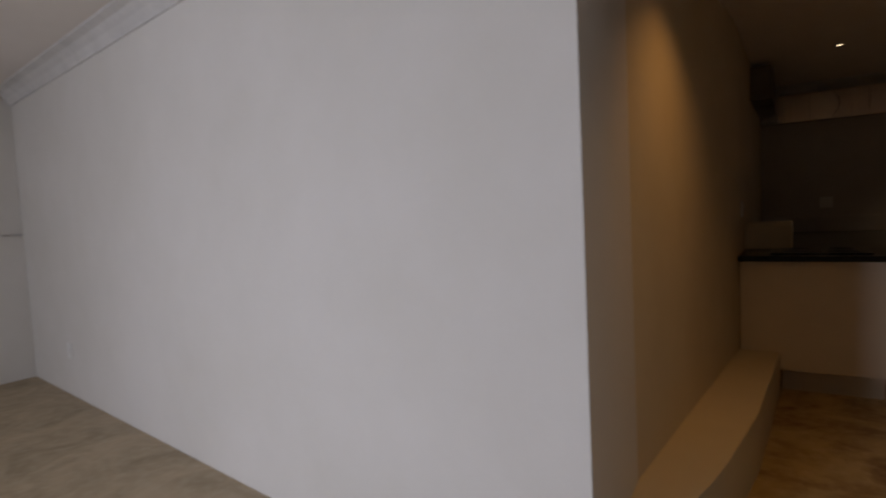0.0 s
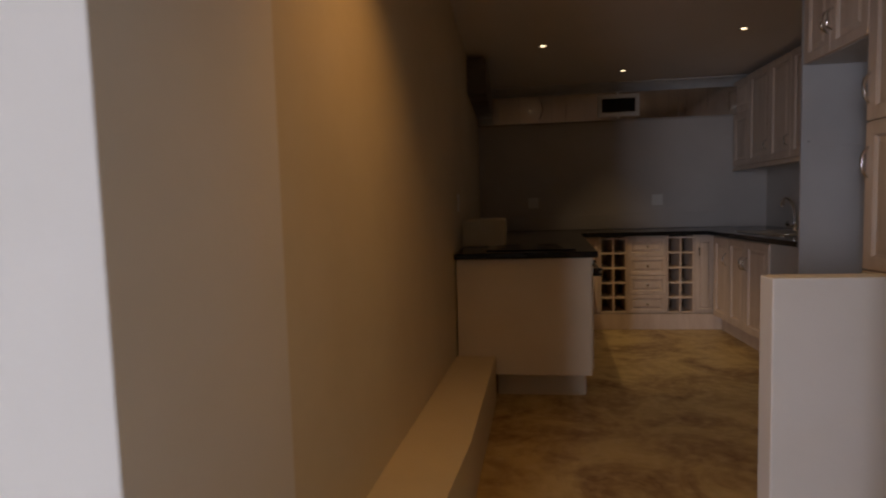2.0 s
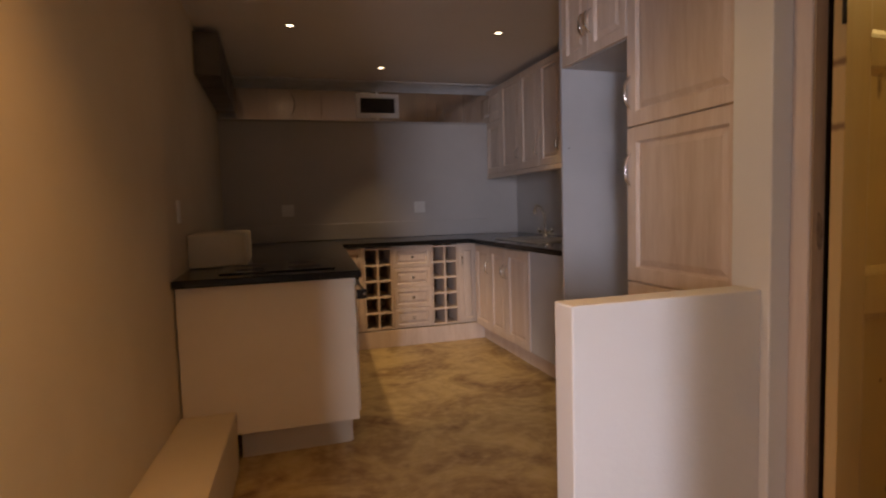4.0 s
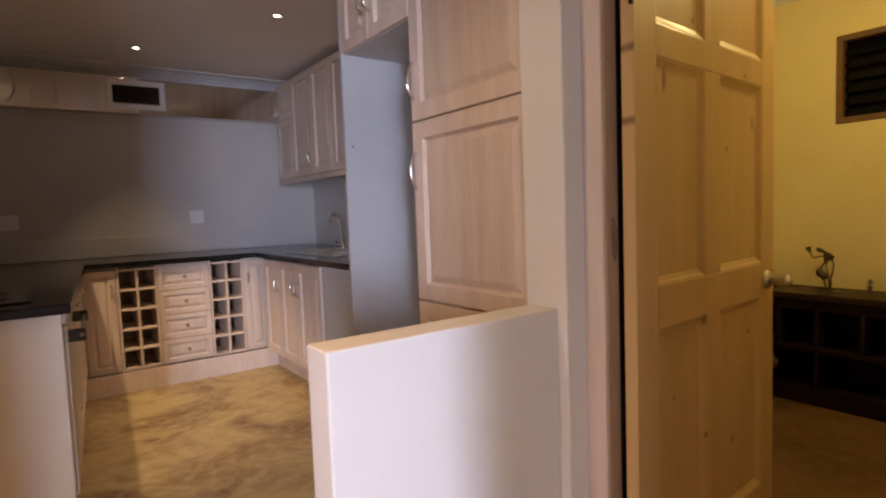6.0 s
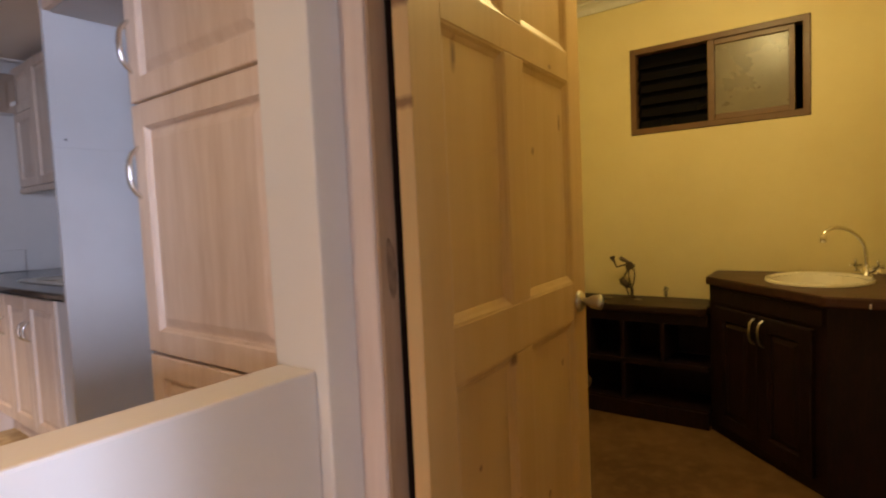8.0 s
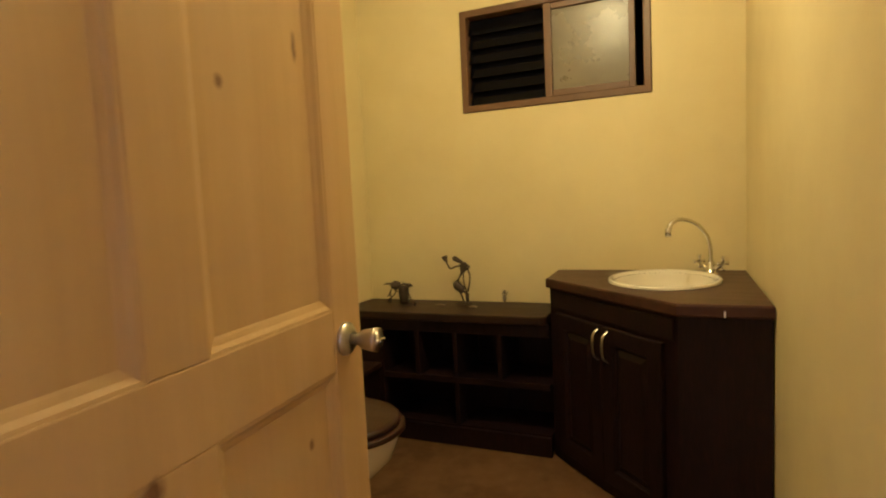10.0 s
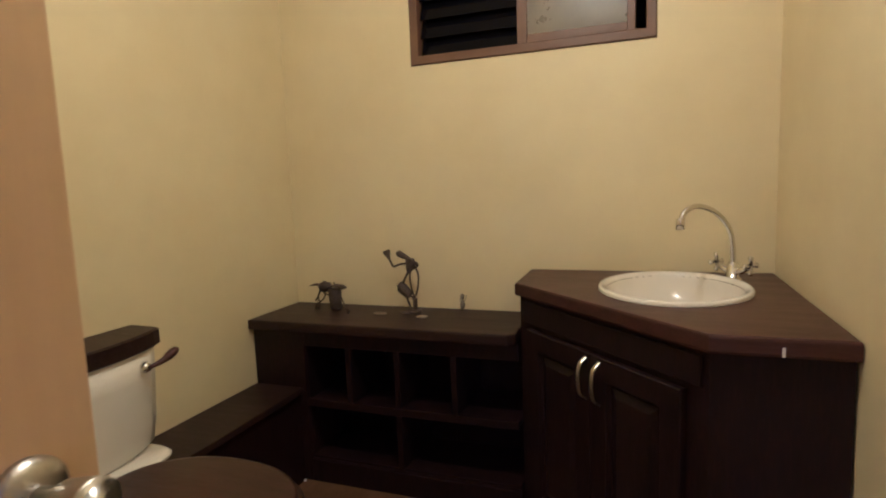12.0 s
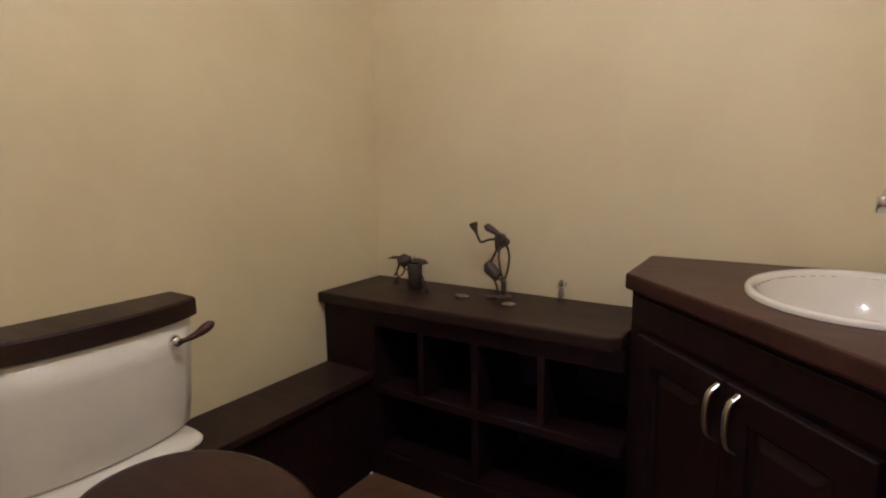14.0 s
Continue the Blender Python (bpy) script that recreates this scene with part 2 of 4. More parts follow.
def solo(name, bm, mat, label, category, group="", smooth=False):
    """A thing that is one mesh."""
    return tagged(part(name, bm, mat, smooth=smooth), label, category, group)


def box(x0, x1, y0, y1, z0, z1, r=0.0, bm=None, m=None):
    bm = bm or bmesh.new()
    made = bmesh.ops.create_cube(bm, size=1.0)
    bmesh.ops.transform(bm, verts=made["verts"], matrix=Matrix.Translation(((x0 + x1) / 2, (y0 + y1) / 2, (z0 + z1) / 2)) @ Matrix.Diagonal(
        (abs(x1 - x0), abs(y1 - y0), abs(z1 - z0), 1)))
    verts = made["verts"]
    if r:
        edges = list({e for v in verts for e in v.link_edges})
        res = bmesh.ops.bevel(bm, geom=edges, offset=r, segments=2, profile=0.6, affect="EDGES")
        verts = list({v for f in res["faces"] for v in f.verts} | {v for v in verts if v.is_valid})
    if m is not None:
        bmesh.ops.transform(bm, verts=verts, matrix=m)
    return bm


def prism(points, z0, z1, r=0.0, bm=None):
    """An upright prism over a polygon, its rim eased by r."""
    bm = bm or bmesh.new()
    low = [bm.verts.new((x, y, z0)) for x, y in points]
    top = [bm.verts.new((x, y, z1)) for x, y in points]
    k = len(points)
    bm.faces.new(low[::-1])
    bm.faces.new(top)
    for i in range(k):
        bm.faces.new((low[i], low[(i + 1) % k], top[(i + 1) % k], top[i]))
    if r:
        edges = list({e for v in low + top for e in v.link_edges})
        bmesh.ops.bevel(bm, geom=edges, offset=r, segments=2, profile=0.6, affect="EDGES")
    return bm


def loft(rings, bm=None, cap=True):
    bm = bm or bmesh.new()
    vs = [[bm.verts.new(p) for p in ring] for ring in rings]
    k = len(vs[0])
    for a, b in zip(vs, vs[1:]):
        for i in range(k):
            bm.faces.new((a[i], a[(i + 1) % k], b[(i + 1) % k], b[i]))
    if cap:
        bm.faces.new(vs[0][::-1])
        bm.faces.new(vs[-1])
    return bm


def oval(cx, cy, z, rx, ry, n=40, power=2.0, turn=0.0):
    ring = []
    for i in range(n):
        a = 2 * math.pi * i / n
        c, s = math.cos(a), math.sin(a)
        x = rx * math.copysign(abs(c) ** (2 / power), c)
        y = ry * math.copysign(abs(s) ** (2 / power), s)
        ring.append(Vector((cx + x * math.cos(turn) - y * math.sin(turn), cy + x * math.sin(turn) + y * math.cos(turn), z)))
    return ring


def tube(points, radius, n=12, bm=None):
    """A round bar along points; radius one number or one for each point."""
    pts = [Vector(p) for p in points]
    rad = radius if isinstance(radius, (list, tuple)) else [radius] * len(pts)
    rings = []
    side = None
    for i, p in enumerate(pts):
        d = (pts[min(i + 1, len(pts) - 1)] - pts[max(i - 1, 0)]).normalized()
        if side is None:
            side = d.orthogonal().normalized()
        side = (side - d * side.dot(d)).normalized()
        up = d.cross(side)
        rings.append([p + rad[i] * (math.cos(a) * side + math.sin(a) * up) for a in (2 * math.pi * j / n for j in range(n))])
    return loft(rings, bm)


def arc(points, steps=8):
    """A smooth line through points."""
    p = [Vector(q) for q in points]
    p = [2 * p[0] - p[1]] + p + [2 * p[-1] - p[-2]]
    out = []
    for i in range(1, len(p) - 2):
        for k in range(steps):
            t = k / steps
            out.append(0.5 * (2 * p[i] + (p[i + 1] - p[i - 1]) * t + (2 * p[i - 1] - 5 * p[i] + 4 * p[i + 1] - p[i + 2]) * t * t
                              + (3 * p[i] - p[i - 1] - 3 * p[i + 1] + p[i + 2]) * t ** 3))
    return out + [p[-2]]


def facing(corner, out):
    """The pose of a front whose lower left corner, as one looks at it, is corner, and which faces along out."""
    out = Vector((*out, 0)).normalized()
    back = -out
    u = back.cross(Vector((0, 0, 1)))
    return Matrix.Translation(corner) @ Matrix((u, back, (0, 0, 1))).transposed().to_4x4()


def frame_ring(outer, inner, y0, y1, r=0.003, m=None):
    """A rectangular frame in one closed mesh: outer and inner are (x0, x1, z0, z1), its front at y0 and its back at y1."""
    def loop(q, a, y):
        return [Vector((x, y, z)) for x, z in ((q[0] + a, q[2] + a), (q[1] - a, q[2] + a), (q[1] - a, q[3] - a), (q[0] + a, q[3] - a))]
    rings = [loop(outer, 0, y1), loop(outer, 0, y0 + r), loop(outer, r, y0), loop(inner, -r, y0), loop(inner, 0, y0 + r), loop(inner, 0, y1)]
    bm = loft(rings + [rings[0]], cap=False)
    bmesh.ops.remove_doubles(bm, verts=bm.verts[:], dist=1e-5)
    if m is not None:
        bmesh.ops.transform(bm, verts=bm.verts[:], matrix=m)
    return bm


def bow_handle(m, mat, parent, height=0.13, x=0.0, z=0.0, reach=0.03, label="chrome bow handle"):
    pts = arc([(x, 0.002, z), (x, -reach * 0.8, z + height * 0.2), (x, -reach, z + height * 0.5), (x, -reach * 0.8, z + height * 0.8), (x, 0.002, z + height)], 5)
    k = len(pts)
    bm = tube(pts, [0.0045 + 0.003 * math.sin(math.pi * i / (k - 1)) for i in range(k)], 8)
    bmesh.ops.transform(bm, verts=bm.verts[:], matrix=m)
    return part("handle", bm, mat, parent, label, True)


def strap_handle(m, mat, parent, height, x, z, reach, label):
    """A bowed flat strap."""
    pts = arc([(0, 0.002, 0), (0, -reach * 0.75, height * 0.16), (0, -reach, height * 0.5), (0, -reach * 0.75, height * 0.84), (0, 0.002, height)], 6)
    rings = []
    for i, q in enumerate(pts):
        d = (pts[min(i + 1, len(pts) - 1)] - pts[max(i - 1, 0)]).normalized()
        n = Vector((0, -d.z, d.y))
        rings.append([m @ (q + Vector((x + u, 0, z)) + n * v) for u, v in ((-0.0065, -0.002), (0.0065, -0.002), (0.0065, 0.001), (0.004, 0.0025), (-0.004, 0.0025), (-0.0065, 0.001))])
    return part("handle", loft(rings), mat, parent, label)


def knob_handle(m, mat, parent, x, z):
    bm = tube([(x, 0.001, z), (x, -0.012, z), (x, -0.014, z), (x, -0.024, z), (x, -0.028, z)], [0.006, 0.006, 0.013, 0.014, 0.008], 12)
    bmesh.ops.transform(bm, verts=bm.verts[:], matrix=m)
    return part("knob", bm, mat, parent, "small round metal knob", True)


def panel_front(name, m, w, h, mat, parent, rail=0.06, thick=0.02):
    """A framed front with a raised field: stiles and rails in one mesh, the field in another."""
    rail = min(rail, h * 0.3, w * 0.3)
    bm = frame_ring((0, w, 0, h), (rail, w - rail, rail, h - rail), 0, thick, 0.003, m)
    door = part(name, bm, mat, parent)
    bm = bmesh.new()
    e = rail - 0.004
    s = min(0.035, (w - 2 * rail) * 0.25, (h - 2 * rail) * 0.3)
    rings = [[Vector((x, y, z)) for x, z in ((a, a), (w - a, a), (w - a, h - a), (a, h - a))] for a, y in
             ((e, 0.017), (e, 0.006), (e + 0.006, 0.0075), (e + 0.010, 0.014), (e + 0.015, 0.014), (e + s, 0.006), (e + s + 0.004, 0.005))]
    loft(rings, bm)
    bmesh.ops.transform(bm, verts=bm.verts[:], matrix=m)
    part("field", bm, mat, door)
    return door

# ---- structure ----
structure("floor_kitchen", prism([(-1.0, 1.372), (1.33, 1.372), (1.33, 3.0), (2.2, 3.0), (2.2, 3.76), (4.8, 3.76), (4.8, 7.3), (-1.0, 7.3)], -0.12, 0.0), SCREED,
          "mottled ochre and brown stained screed floor of the kitchen", "floor")
structure("floor_bathroom", prism([(1.33, 1.372), (4.8, 1.372), (4.8, 3.76), (2.2, 3.76), (2.2, 3.0), (1.33, 3.0)], -0.12, 0.0), BROWNSCREED, "darker brown stained screed floor of the bathroom", "floor")
structure("floor_living_room", prism([(-6.6, -3.8), (4.8, -3.8), (4.8, 1.372), (-1.0, 1.372), (-1.0, 2.5), (-6.6, 2.5)], -0.12, 0.0), BEIGE, "mottled beige floor of the living room", "floor")
structure("ceiling_kitchen", box(-0.95, 4.8, 1.372, 7.3, CEIL, CEIL + 0.25), CEILING, "plain off-white painted ceiling", "ceiling")
structure("ceiling_living", prism([(-6.6, -3.8), (4.8, -3.8), (4.8, 1.371), (-0.951, 1.371), (-0.951, 2.5), (-6.6, 2.5)], HIGH, CEIL + 0.25), CEILING, "plain pale painted ceiling of the living room", "ceiling")
WEST = -6.25


def NORTH_AT(x):
    return 1.372 - 0.13 * (x + 0.786)


NORTH = [(-0.786, 1.372), (-6.4, 2.102)]
structure("wall_living_north", prism(NORTH + [(-6.4, 2.45), (-0.95, 2.45), (-0.95, 1.953), (-0.804, 1.953)], 0, HIGH, 0.004), WHITE,
          "smooth white plastered wall running at a slight slant", "wall")
structure("wall_left", prism([(-0.808, 1.955), (-0.65, 4.17), (-0.65, 7.2), (-0.94, 7.2), (-0.94, 1.955)], 0, CEIL), PLASTER, "cream plastered wall beside the kitchen", "wall")
structure("wall_back", box(-0.65, 2.39, 7.05, 7.2, 0, CEIL), GREYWALL, "plastered back wall of the kitchen", "wall")
structure("wall_kitchen_east", box(2.39, 2.52, 3.83, 7.2, 0, CEIL), GREYWALL, "plastered wall behind the sink", "wall")
structure("wall_pillar", box(1.235, 1.36, 2.695, 2.845, 0, CEIL, 0.006), WHITE, "narrow white plastered pillar beside the door", "wall")
structure("wall_behind_door", box(1.36, 2.25, 2.69, 2.845, 0, CEIL), BATHWALL, "painted wall behind the open door", "wall")
structure("wall_bathroom_west", box(2.13, 2.25, 2.845, 3.83, 0, CEIL), BATHWALL, "painted wall of the bathroom", "wall")
structure("wall_bathroom_north", box(2.25, 4.06, 3.69, 3.83, 0, CEIL), BATHWALL, "warm cream painted bathroom wall", "wall")
structure("wall_bathroom_south", box(1.36, 4.06, 1.65, 1.772, 0, CEIL), BATHWALL, "warm cream painted bathroom wall", "wall")
WY0, WY1, WZ0, WZ1 = 2.150, 3.075, 1.650, 2.164
SWAP = Matrix(((0, 1, 0, 0), (1, 0, 0, 0), (0, 0, 1, 0), (0, 0, 0, 1)))
bm = frame_ring((1.65, 3.83, 0, CEIL), (WY0, WY1, WZ0, WZ1), 4.06, 4.2, 0.002, SWAP)
structure("wall_bathroom_east", bm, BATHWALL, "warm cream painted bathroom wall with a small high window", "wall")
# box added beyond the window; the dark outside is put into its colour
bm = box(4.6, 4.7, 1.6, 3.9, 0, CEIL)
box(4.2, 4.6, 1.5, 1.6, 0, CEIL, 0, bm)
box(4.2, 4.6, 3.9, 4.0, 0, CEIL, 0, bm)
structure("wall_shaft", bm, DARKFILL, "near-black box added outside the bathroom window, darkness in its colour", "wall")
structure("wall_door_header", box(1.297, 1.36, 1.772, 2.694, 2.085, CEIL), WHITE, "white plaster above the bathroom door", "wall")
# the return to x 0.255 is unseen, placed to shade the half wall's right end
structure("wall_living_east", prism([(1.05, -3.4), (1.25, -3.4), (1.25, 1.65), (1.36, 1.65), (1.36, 1.772), (1.297, 1.772), (1.28, 1.70), (1.20, 1.50), (0.255, 1.50), (0.255, 1.35), (1.05, 1.35)], 0, CEIL, 0.004), WHITE,
          "white plastered wall of the living room", "wall")
# unseen head over the doorway, added to hold high window light off the cabinets
structure("wall_doorway_head", box(-0.786, 0.255, 1.3725, 1.498, 2.08, HIGH), WHITE, "unseen white plaster head, added to cut high daylight into the kitchen", "wall")
structure("wall_living_west", box(-6.4, WEST, -3.4, NORTH_AT(WEST) - 0.002, 0, HIGH), WHITE, "white plastered wall of the living room", "wall")
bm = frame_ring((-3.60, 1.25, 0, HIGH), (-2.80, -2.10, 0.35, 2.35), -3.4, -3.6, 0.0)
structure("wall_living_south", bm, WHITE, "white plastered wall with a tall window", "wall")
bm = frame_ring((-6.40, -3.60, 0, HIGH), (-5.40, -4.40, 0.35, 2.35), -3.4, -3.6, 0.0)
structure("wall_living_south_far", bm, WHITE, "white plastered wall with a tall window", "wall")
structure("wall_half", box(0.580, 1.234, 2.725, 2.826, 0, 0.953, 0.006), WHITE, "low white plastered half wall beside the pantry", "wall")
structure("wall_ledge", prism([(-0.793, 1.58), (-0.74, 1.60), (-0.69, 1.66), (-0.64, 1.78), (-0.60, 1.92), (-0.568, 2.06), (-0.533, 2.27), (-0.467, 2.87), (-0.436, 3.55), (-0.406, 4.168), (-0.652, 4.168), (-0.810, 1.953)], 0, 0.289, 0.012), PLASTER,
          "low plastered ledge along the wall", "ledge")


def cornice(name, points, inward, drop=0.10, reach=0.10, top=CEIL):
    """A coved plaster strip along points under the ceiling; inward points into the room."""
    inn = Vector((*inward, 0)).normalized()
    prof = [(0.0, top), (reach, top), (reach, top - 0.012), (reach * 0.62, top - drop * 0.22), (reach * 0.32, top - drop * 0.52), (0.014, top - drop * 0.88), (0.014, top - drop),
            (0.0, top - drop)]
    rings = [[Vector((*p, 0)) + inn * d + Vector((0, 0, z - 0.001)) for d, z in prof] for p in points]
    return structure(name, loft(rings), CORNICE, "pale coved plaster cornice", "cornice")


cornice("cornice_kitchen", [(-0.65, 7.05), (2.39, 7.05)], (0, -1), 0.085, 0.13)
cornice("cornice_living", [(-0.80, 1.3738), (WEST, NORTH_AT(WEST))], (-0.13, -1), 0.12, 0.13, HIGH)
cornice("cornice_living_west", [(WEST, NORTH_AT(WEST) - 0.12), (WEST, -3.4)], (1, 0), 0.11, 0.12, HIGH)
cornice("cornice_bathroom_east", [(4.06, 1.772), (4.06, 3.69)], (-1, 0), 0.06, 0.06)
cornice("cornice_bathroom_north", [(2.25, 3.69), (4.0, 3.69)], (0, -1), 0.06, 0.06)
cornice("cornice_bathroom_south", [(1.36, 1.772), (4.0, 1.772)], (0, 1), 0.06, 0.06)

# living room windows behind the walker, unseen; the far one added for fill light
for x0, x1 in ((-2.80, -2.10), (-5.40, -4.40)):
    win = thing("window_living", ((x0 + x1) / 2, -3.5, 0.35), "unseen tall window with white frame, placed for its daylight", "window")
    win["kind"] = "structure"
    part("window_frame", frame_ring((x0, x1, 0.35, 2.35), (x0 + 0.05, x1 - 0.05, 0.41, 2.29), -3.48, -3.54, 0.0), BOARD, win)
    pane = part("pane", box(x0 + 0.05, x1 - 0.05, -3.514, -3.508, 0.41, 2.29), GLASS, win)
    pane.visible_shadow = False

# bathroom door frame and door
fr = thing("door_frame", (1.33, 2.2, 0), "pine door frame with a worn edge", "door frame")
fr["kind"] = "structure"
part("jamb", box(1.306, 1.358, 2.632, 2.694, 0, 2.085, 0.004), PALEJAMB, fr, "pale limed hinge jamb")
part("lining", box(1.311, 1.3575, 2.6245, 2.6318, 0, 2.085, 0.0015), JAMB, fr, "brown worn wooden lining")
# strip added in the hinge gap, its near-black colour standing in for the shade
part("rebate", box(1.3585, 1.50, 2.668, 2.6885, 0, 2.085, 0.001), GAPDARK, fr, "dark strip in the gap behind the hinges, shade in its colour")
part("jamb", box(1.292, 1.385, 1.772, 1.802, 0, 2.085, 0.004), JAMB, fr)
part("head", box(1.292, 1.385, 1.802, 2.608, 2.05, 2.085, 0.003), JAMB, fr)
m = facing((1.340, 2.6244, 1.13), (0, -1))
bm = loft([[m @ Vector((0.013 * math.cos(a) * (1 + 0.15 * math.sin(2 * a)) - 0.004 * math.sin(a), y, 0.056 * math.sin(a) * (1 + 0.1 * math.cos(3 * a)))) for a in [2 * math.pi * i / 18 for i in range(18)]] for y in (0.0, -0.0008)])
part("worn_patch", bm, STAINMETAL, fr, "dark rubbed patch on the lining")

DW, DH, DT = 0.917, 2.03, 0.036
door = thing("door_bathroom", (1.360, 2.574, 0.008), "open knotty pine six-panel door with a satin knob", "door", turn=4.57)
door["kind"] = "structure"
X = [0.0, 0.107, 0.382, 0.486, 0.810, DW]
Z = [0.0, 0.20, 0.872, 0.990, 1.592, 1.676, 1.91, DH]
for name, a in (("stile", (X[0], X[1], 0, DH)), ("stile", (X[4], X[5], 0, DH)), ("muntin", (X[2], X[3], Z[1], Z[2])), ("muntin", (X[2], X[3], Z[3], Z[4])), ("muntin", (X[2], X[3], Z[5], Z[6])),
                ("rail", (X[1], X[4], Z[0], Z[1])), ("rail", (X[1], X[4], Z[2], Z[3])), ("rail", (X[1], X[4], Z[4], Z[5])), ("rail", (X[1], X[4], Z[6], Z[7]))):
    part(name, box(a[0], a[1], 0, DT, a[2], a[3], 0.003), PINE, door, local=True)
for x0, x1 in ((X[1], X[2]), (X[3], X[4])):
    for z0, z1 in ((Z[1], Z[2]), (Z[3], Z[4]), (Z[5], Z[6])):
        rings = []
        for a, y in ((-0.002, 0.026), (-0.002, 0.001), (0.005, 0.0025), (0.012, 0.0075), (0.020, 0.0105), (0.024, 0.0125), (0.029, 0.0125)):
            rings.append([Vector((x, y, z)) for x, z in ((x0 + a, z0 + a), (x1 - a, z0 + a), (x1 - a, z1 - a), (x0 + a, z1 - a))])
        part("panel", loft(rings), PINE, door, local=True)
KX, KZ = 0.850, 0.927
rose = part("rose", tube([(KX, 0.001, KZ), (KX, -0.006, KZ), (KX, -0.012, KZ), (KX, -0.015, KZ)], [0.033, 0.033, 0.027, 0.016], 32), NICKEL, door, "round satin rose", True, True)
part("knob", tube([(KX, -0.012, KZ), (KX, -0.030, KZ), (KX, -0.040, KZ), (KX, -0.066, KZ), (KX, -0.071, KZ), (KX, -0.073, KZ), (KX, -0.070, KZ), (KX, -0.070, KZ)],
                  [0.011, 0.012, 0.019, 0.0235, 0.0235, 0.019, 0.0165, 0.001], 32), NICKEL, door, "flared satin knob with a turn button", True, True)
part("turn_button", box(KX - 0.012, KX + 0.012, -0.082, -0.068, KZ - 0.003, KZ + 0.003, 0.002), CHROME, door, "bright turn button", False, True)
for z in (0.22, 1.70):
    part("hinge", tube([(-0.006, 0.002, z), (-0.006, 0.002, z + 0.09)], 0.006, 10), KEYHOLE, door, "dark steel hinge", True, True)

# ---- kitchen ----
WORK = 0.936
# the run under the hob stands at a slight slant to the walls
SLANT = Matrix(((1, 0.066, 0, -0.066 * 4.118), (0, 1, 0, 0), (0, 0, 1, 0), (0, 0, 0, 1)))
# worktop in one piece round three walls
solo("worktop", prism([(-0.649, 4.118), (0.214, 4.118), (0.355, 6.255), (1.545, 6.255), (1.545, 4.052), (2.388, 4.052), (2.388, 7.048), (-0.649, 7.048)], 0.898, WORK, 0.010), GRANITE,
     "polished black granite worktop round three sides", "worktop")
solo("upstand", box(-0.645, 2.03, 7.018, 7.049, WORK + 0.001, 1.10, 0.006), GREYWALL, "low plastered upstand behind the worktop", "upstand")
solo("boxing", box(-0.648, -0.34, 4.68, 5.22, WORK + 0.001, 1.125, 0.012), PLASTER, "cream plastered block on the worktop", "boxing")

unit = thing("base_cabinet", (-0.22, 4.5, 0), "base cabinet closed by a plain cream end panel, with an oven", "cabinet")
part("end_panel", box(-0.641, 0.182, 4.170, 4.190, 0.168, 0.897, 0.002), PANELPAINT, unit, "plain cream end panel")
part("plinth", box(-0.40, 0.148, 4.300, 4.318, 0, 0.168, 0.002), PANELPAINT, unit, "recessed cream plinth")
part("body", box(-0.640, 0.168, 4.191, 4.82, 0.169, 0.897, 0.001, None, SLANT), BOARD, unit)
part("side_plinth", box(0.132, 0.148, 4.319, 6.20, 0, 0.168, 0.001, None, SLANT), LIMED, unit)
m = SLANT @ facing((0.190, 4.20, 0.20), (1, 0))
ov = part("oven_door", box(0, 0.60, 0, 0.02, 0.0, 0.645, 0.004, None, m), PANELPAINT, unit, "cream enamelled oven door")
part("oven_handle", tube([m @ Vector(q) for q in ((0.02, -0.045, 0.60), (0.58, -0.045, 0.60))], 0.008, 12), STEEL, ov, "steel bar handle", True)
for x in (0.03, 0.55):
    part("handle_bracket", box(x, x + 0.022, -0.058, 0.0, 0.575, 0.622, 0.004, None, m), BLACK, ov, "black handle bracket")
part("control_strip", box(0, 0.60, 0, 0.02, 0.65, 0.692, 0.003, None, m), STEEL, unit, "steel control strip")
for y0, y1 in ((4.82, 5.52), (5.52, 6.22)):
    u = thing("base_cabinet", (-0.22, (y0 + y1) / 2, 0), "limed pine base cabinet under the black worktop", "cabinet", "kitchen base cabinets")
    part("body", box(-0.645, 0.168, y0 + 0.001, y1 - 0.001, 0.169, 0.897, 0.001, None, SLANT), LIMED, u)
    w = (y1 - y0) / 2
    for k in range(2):
        m = SLANT @ facing((0.190, y0 + k * w + 0.002, 0.20), (1, 0))
        d = panel_front("door", m, w - 0.004, 0.68, LIMED, u)
        knob_handle(m, CHROME, d, 0.03 if k else w - 0.034, 0.60)
hob = thing("hob", (-0.2, 4.55, WORK), "black glass ceramic hob set on the worktop", "hob")
part("glass", box(-0.46, 0.10, 4.27, 4.80, WORK + 0.001, WORK + 0.007, 0.002), BLACK, hob)
for x, y, r in ((-0.32, 4.40, 0.075), (-0.05, 4.40, 0.09), (-0.32, 4.66, 0.09), (-0.05, 4.66, 0.075)):
    part("cooking_zone", loft([oval(x, y, WORK + 0.0072, r, r), oval(x, y, WORK + 0.0078, r - 0.003, r - 0.003)]), KEYHOLE, hob)

FY, FZ0, FZ1 = 6.29, 0.140, 0.882


def back_unit(x0, x1, label):
    u = thing("base_cabinet", ((x0 + x1) / 2, 6.65, 0), label, "cabinet", "kitchen base cabinets")
    part("body", box(x0 + 0.001, x1 - 0.001, FY + 0.022, 7.045, FZ0, 0.897, 0.001), LIMED, u)
    return u


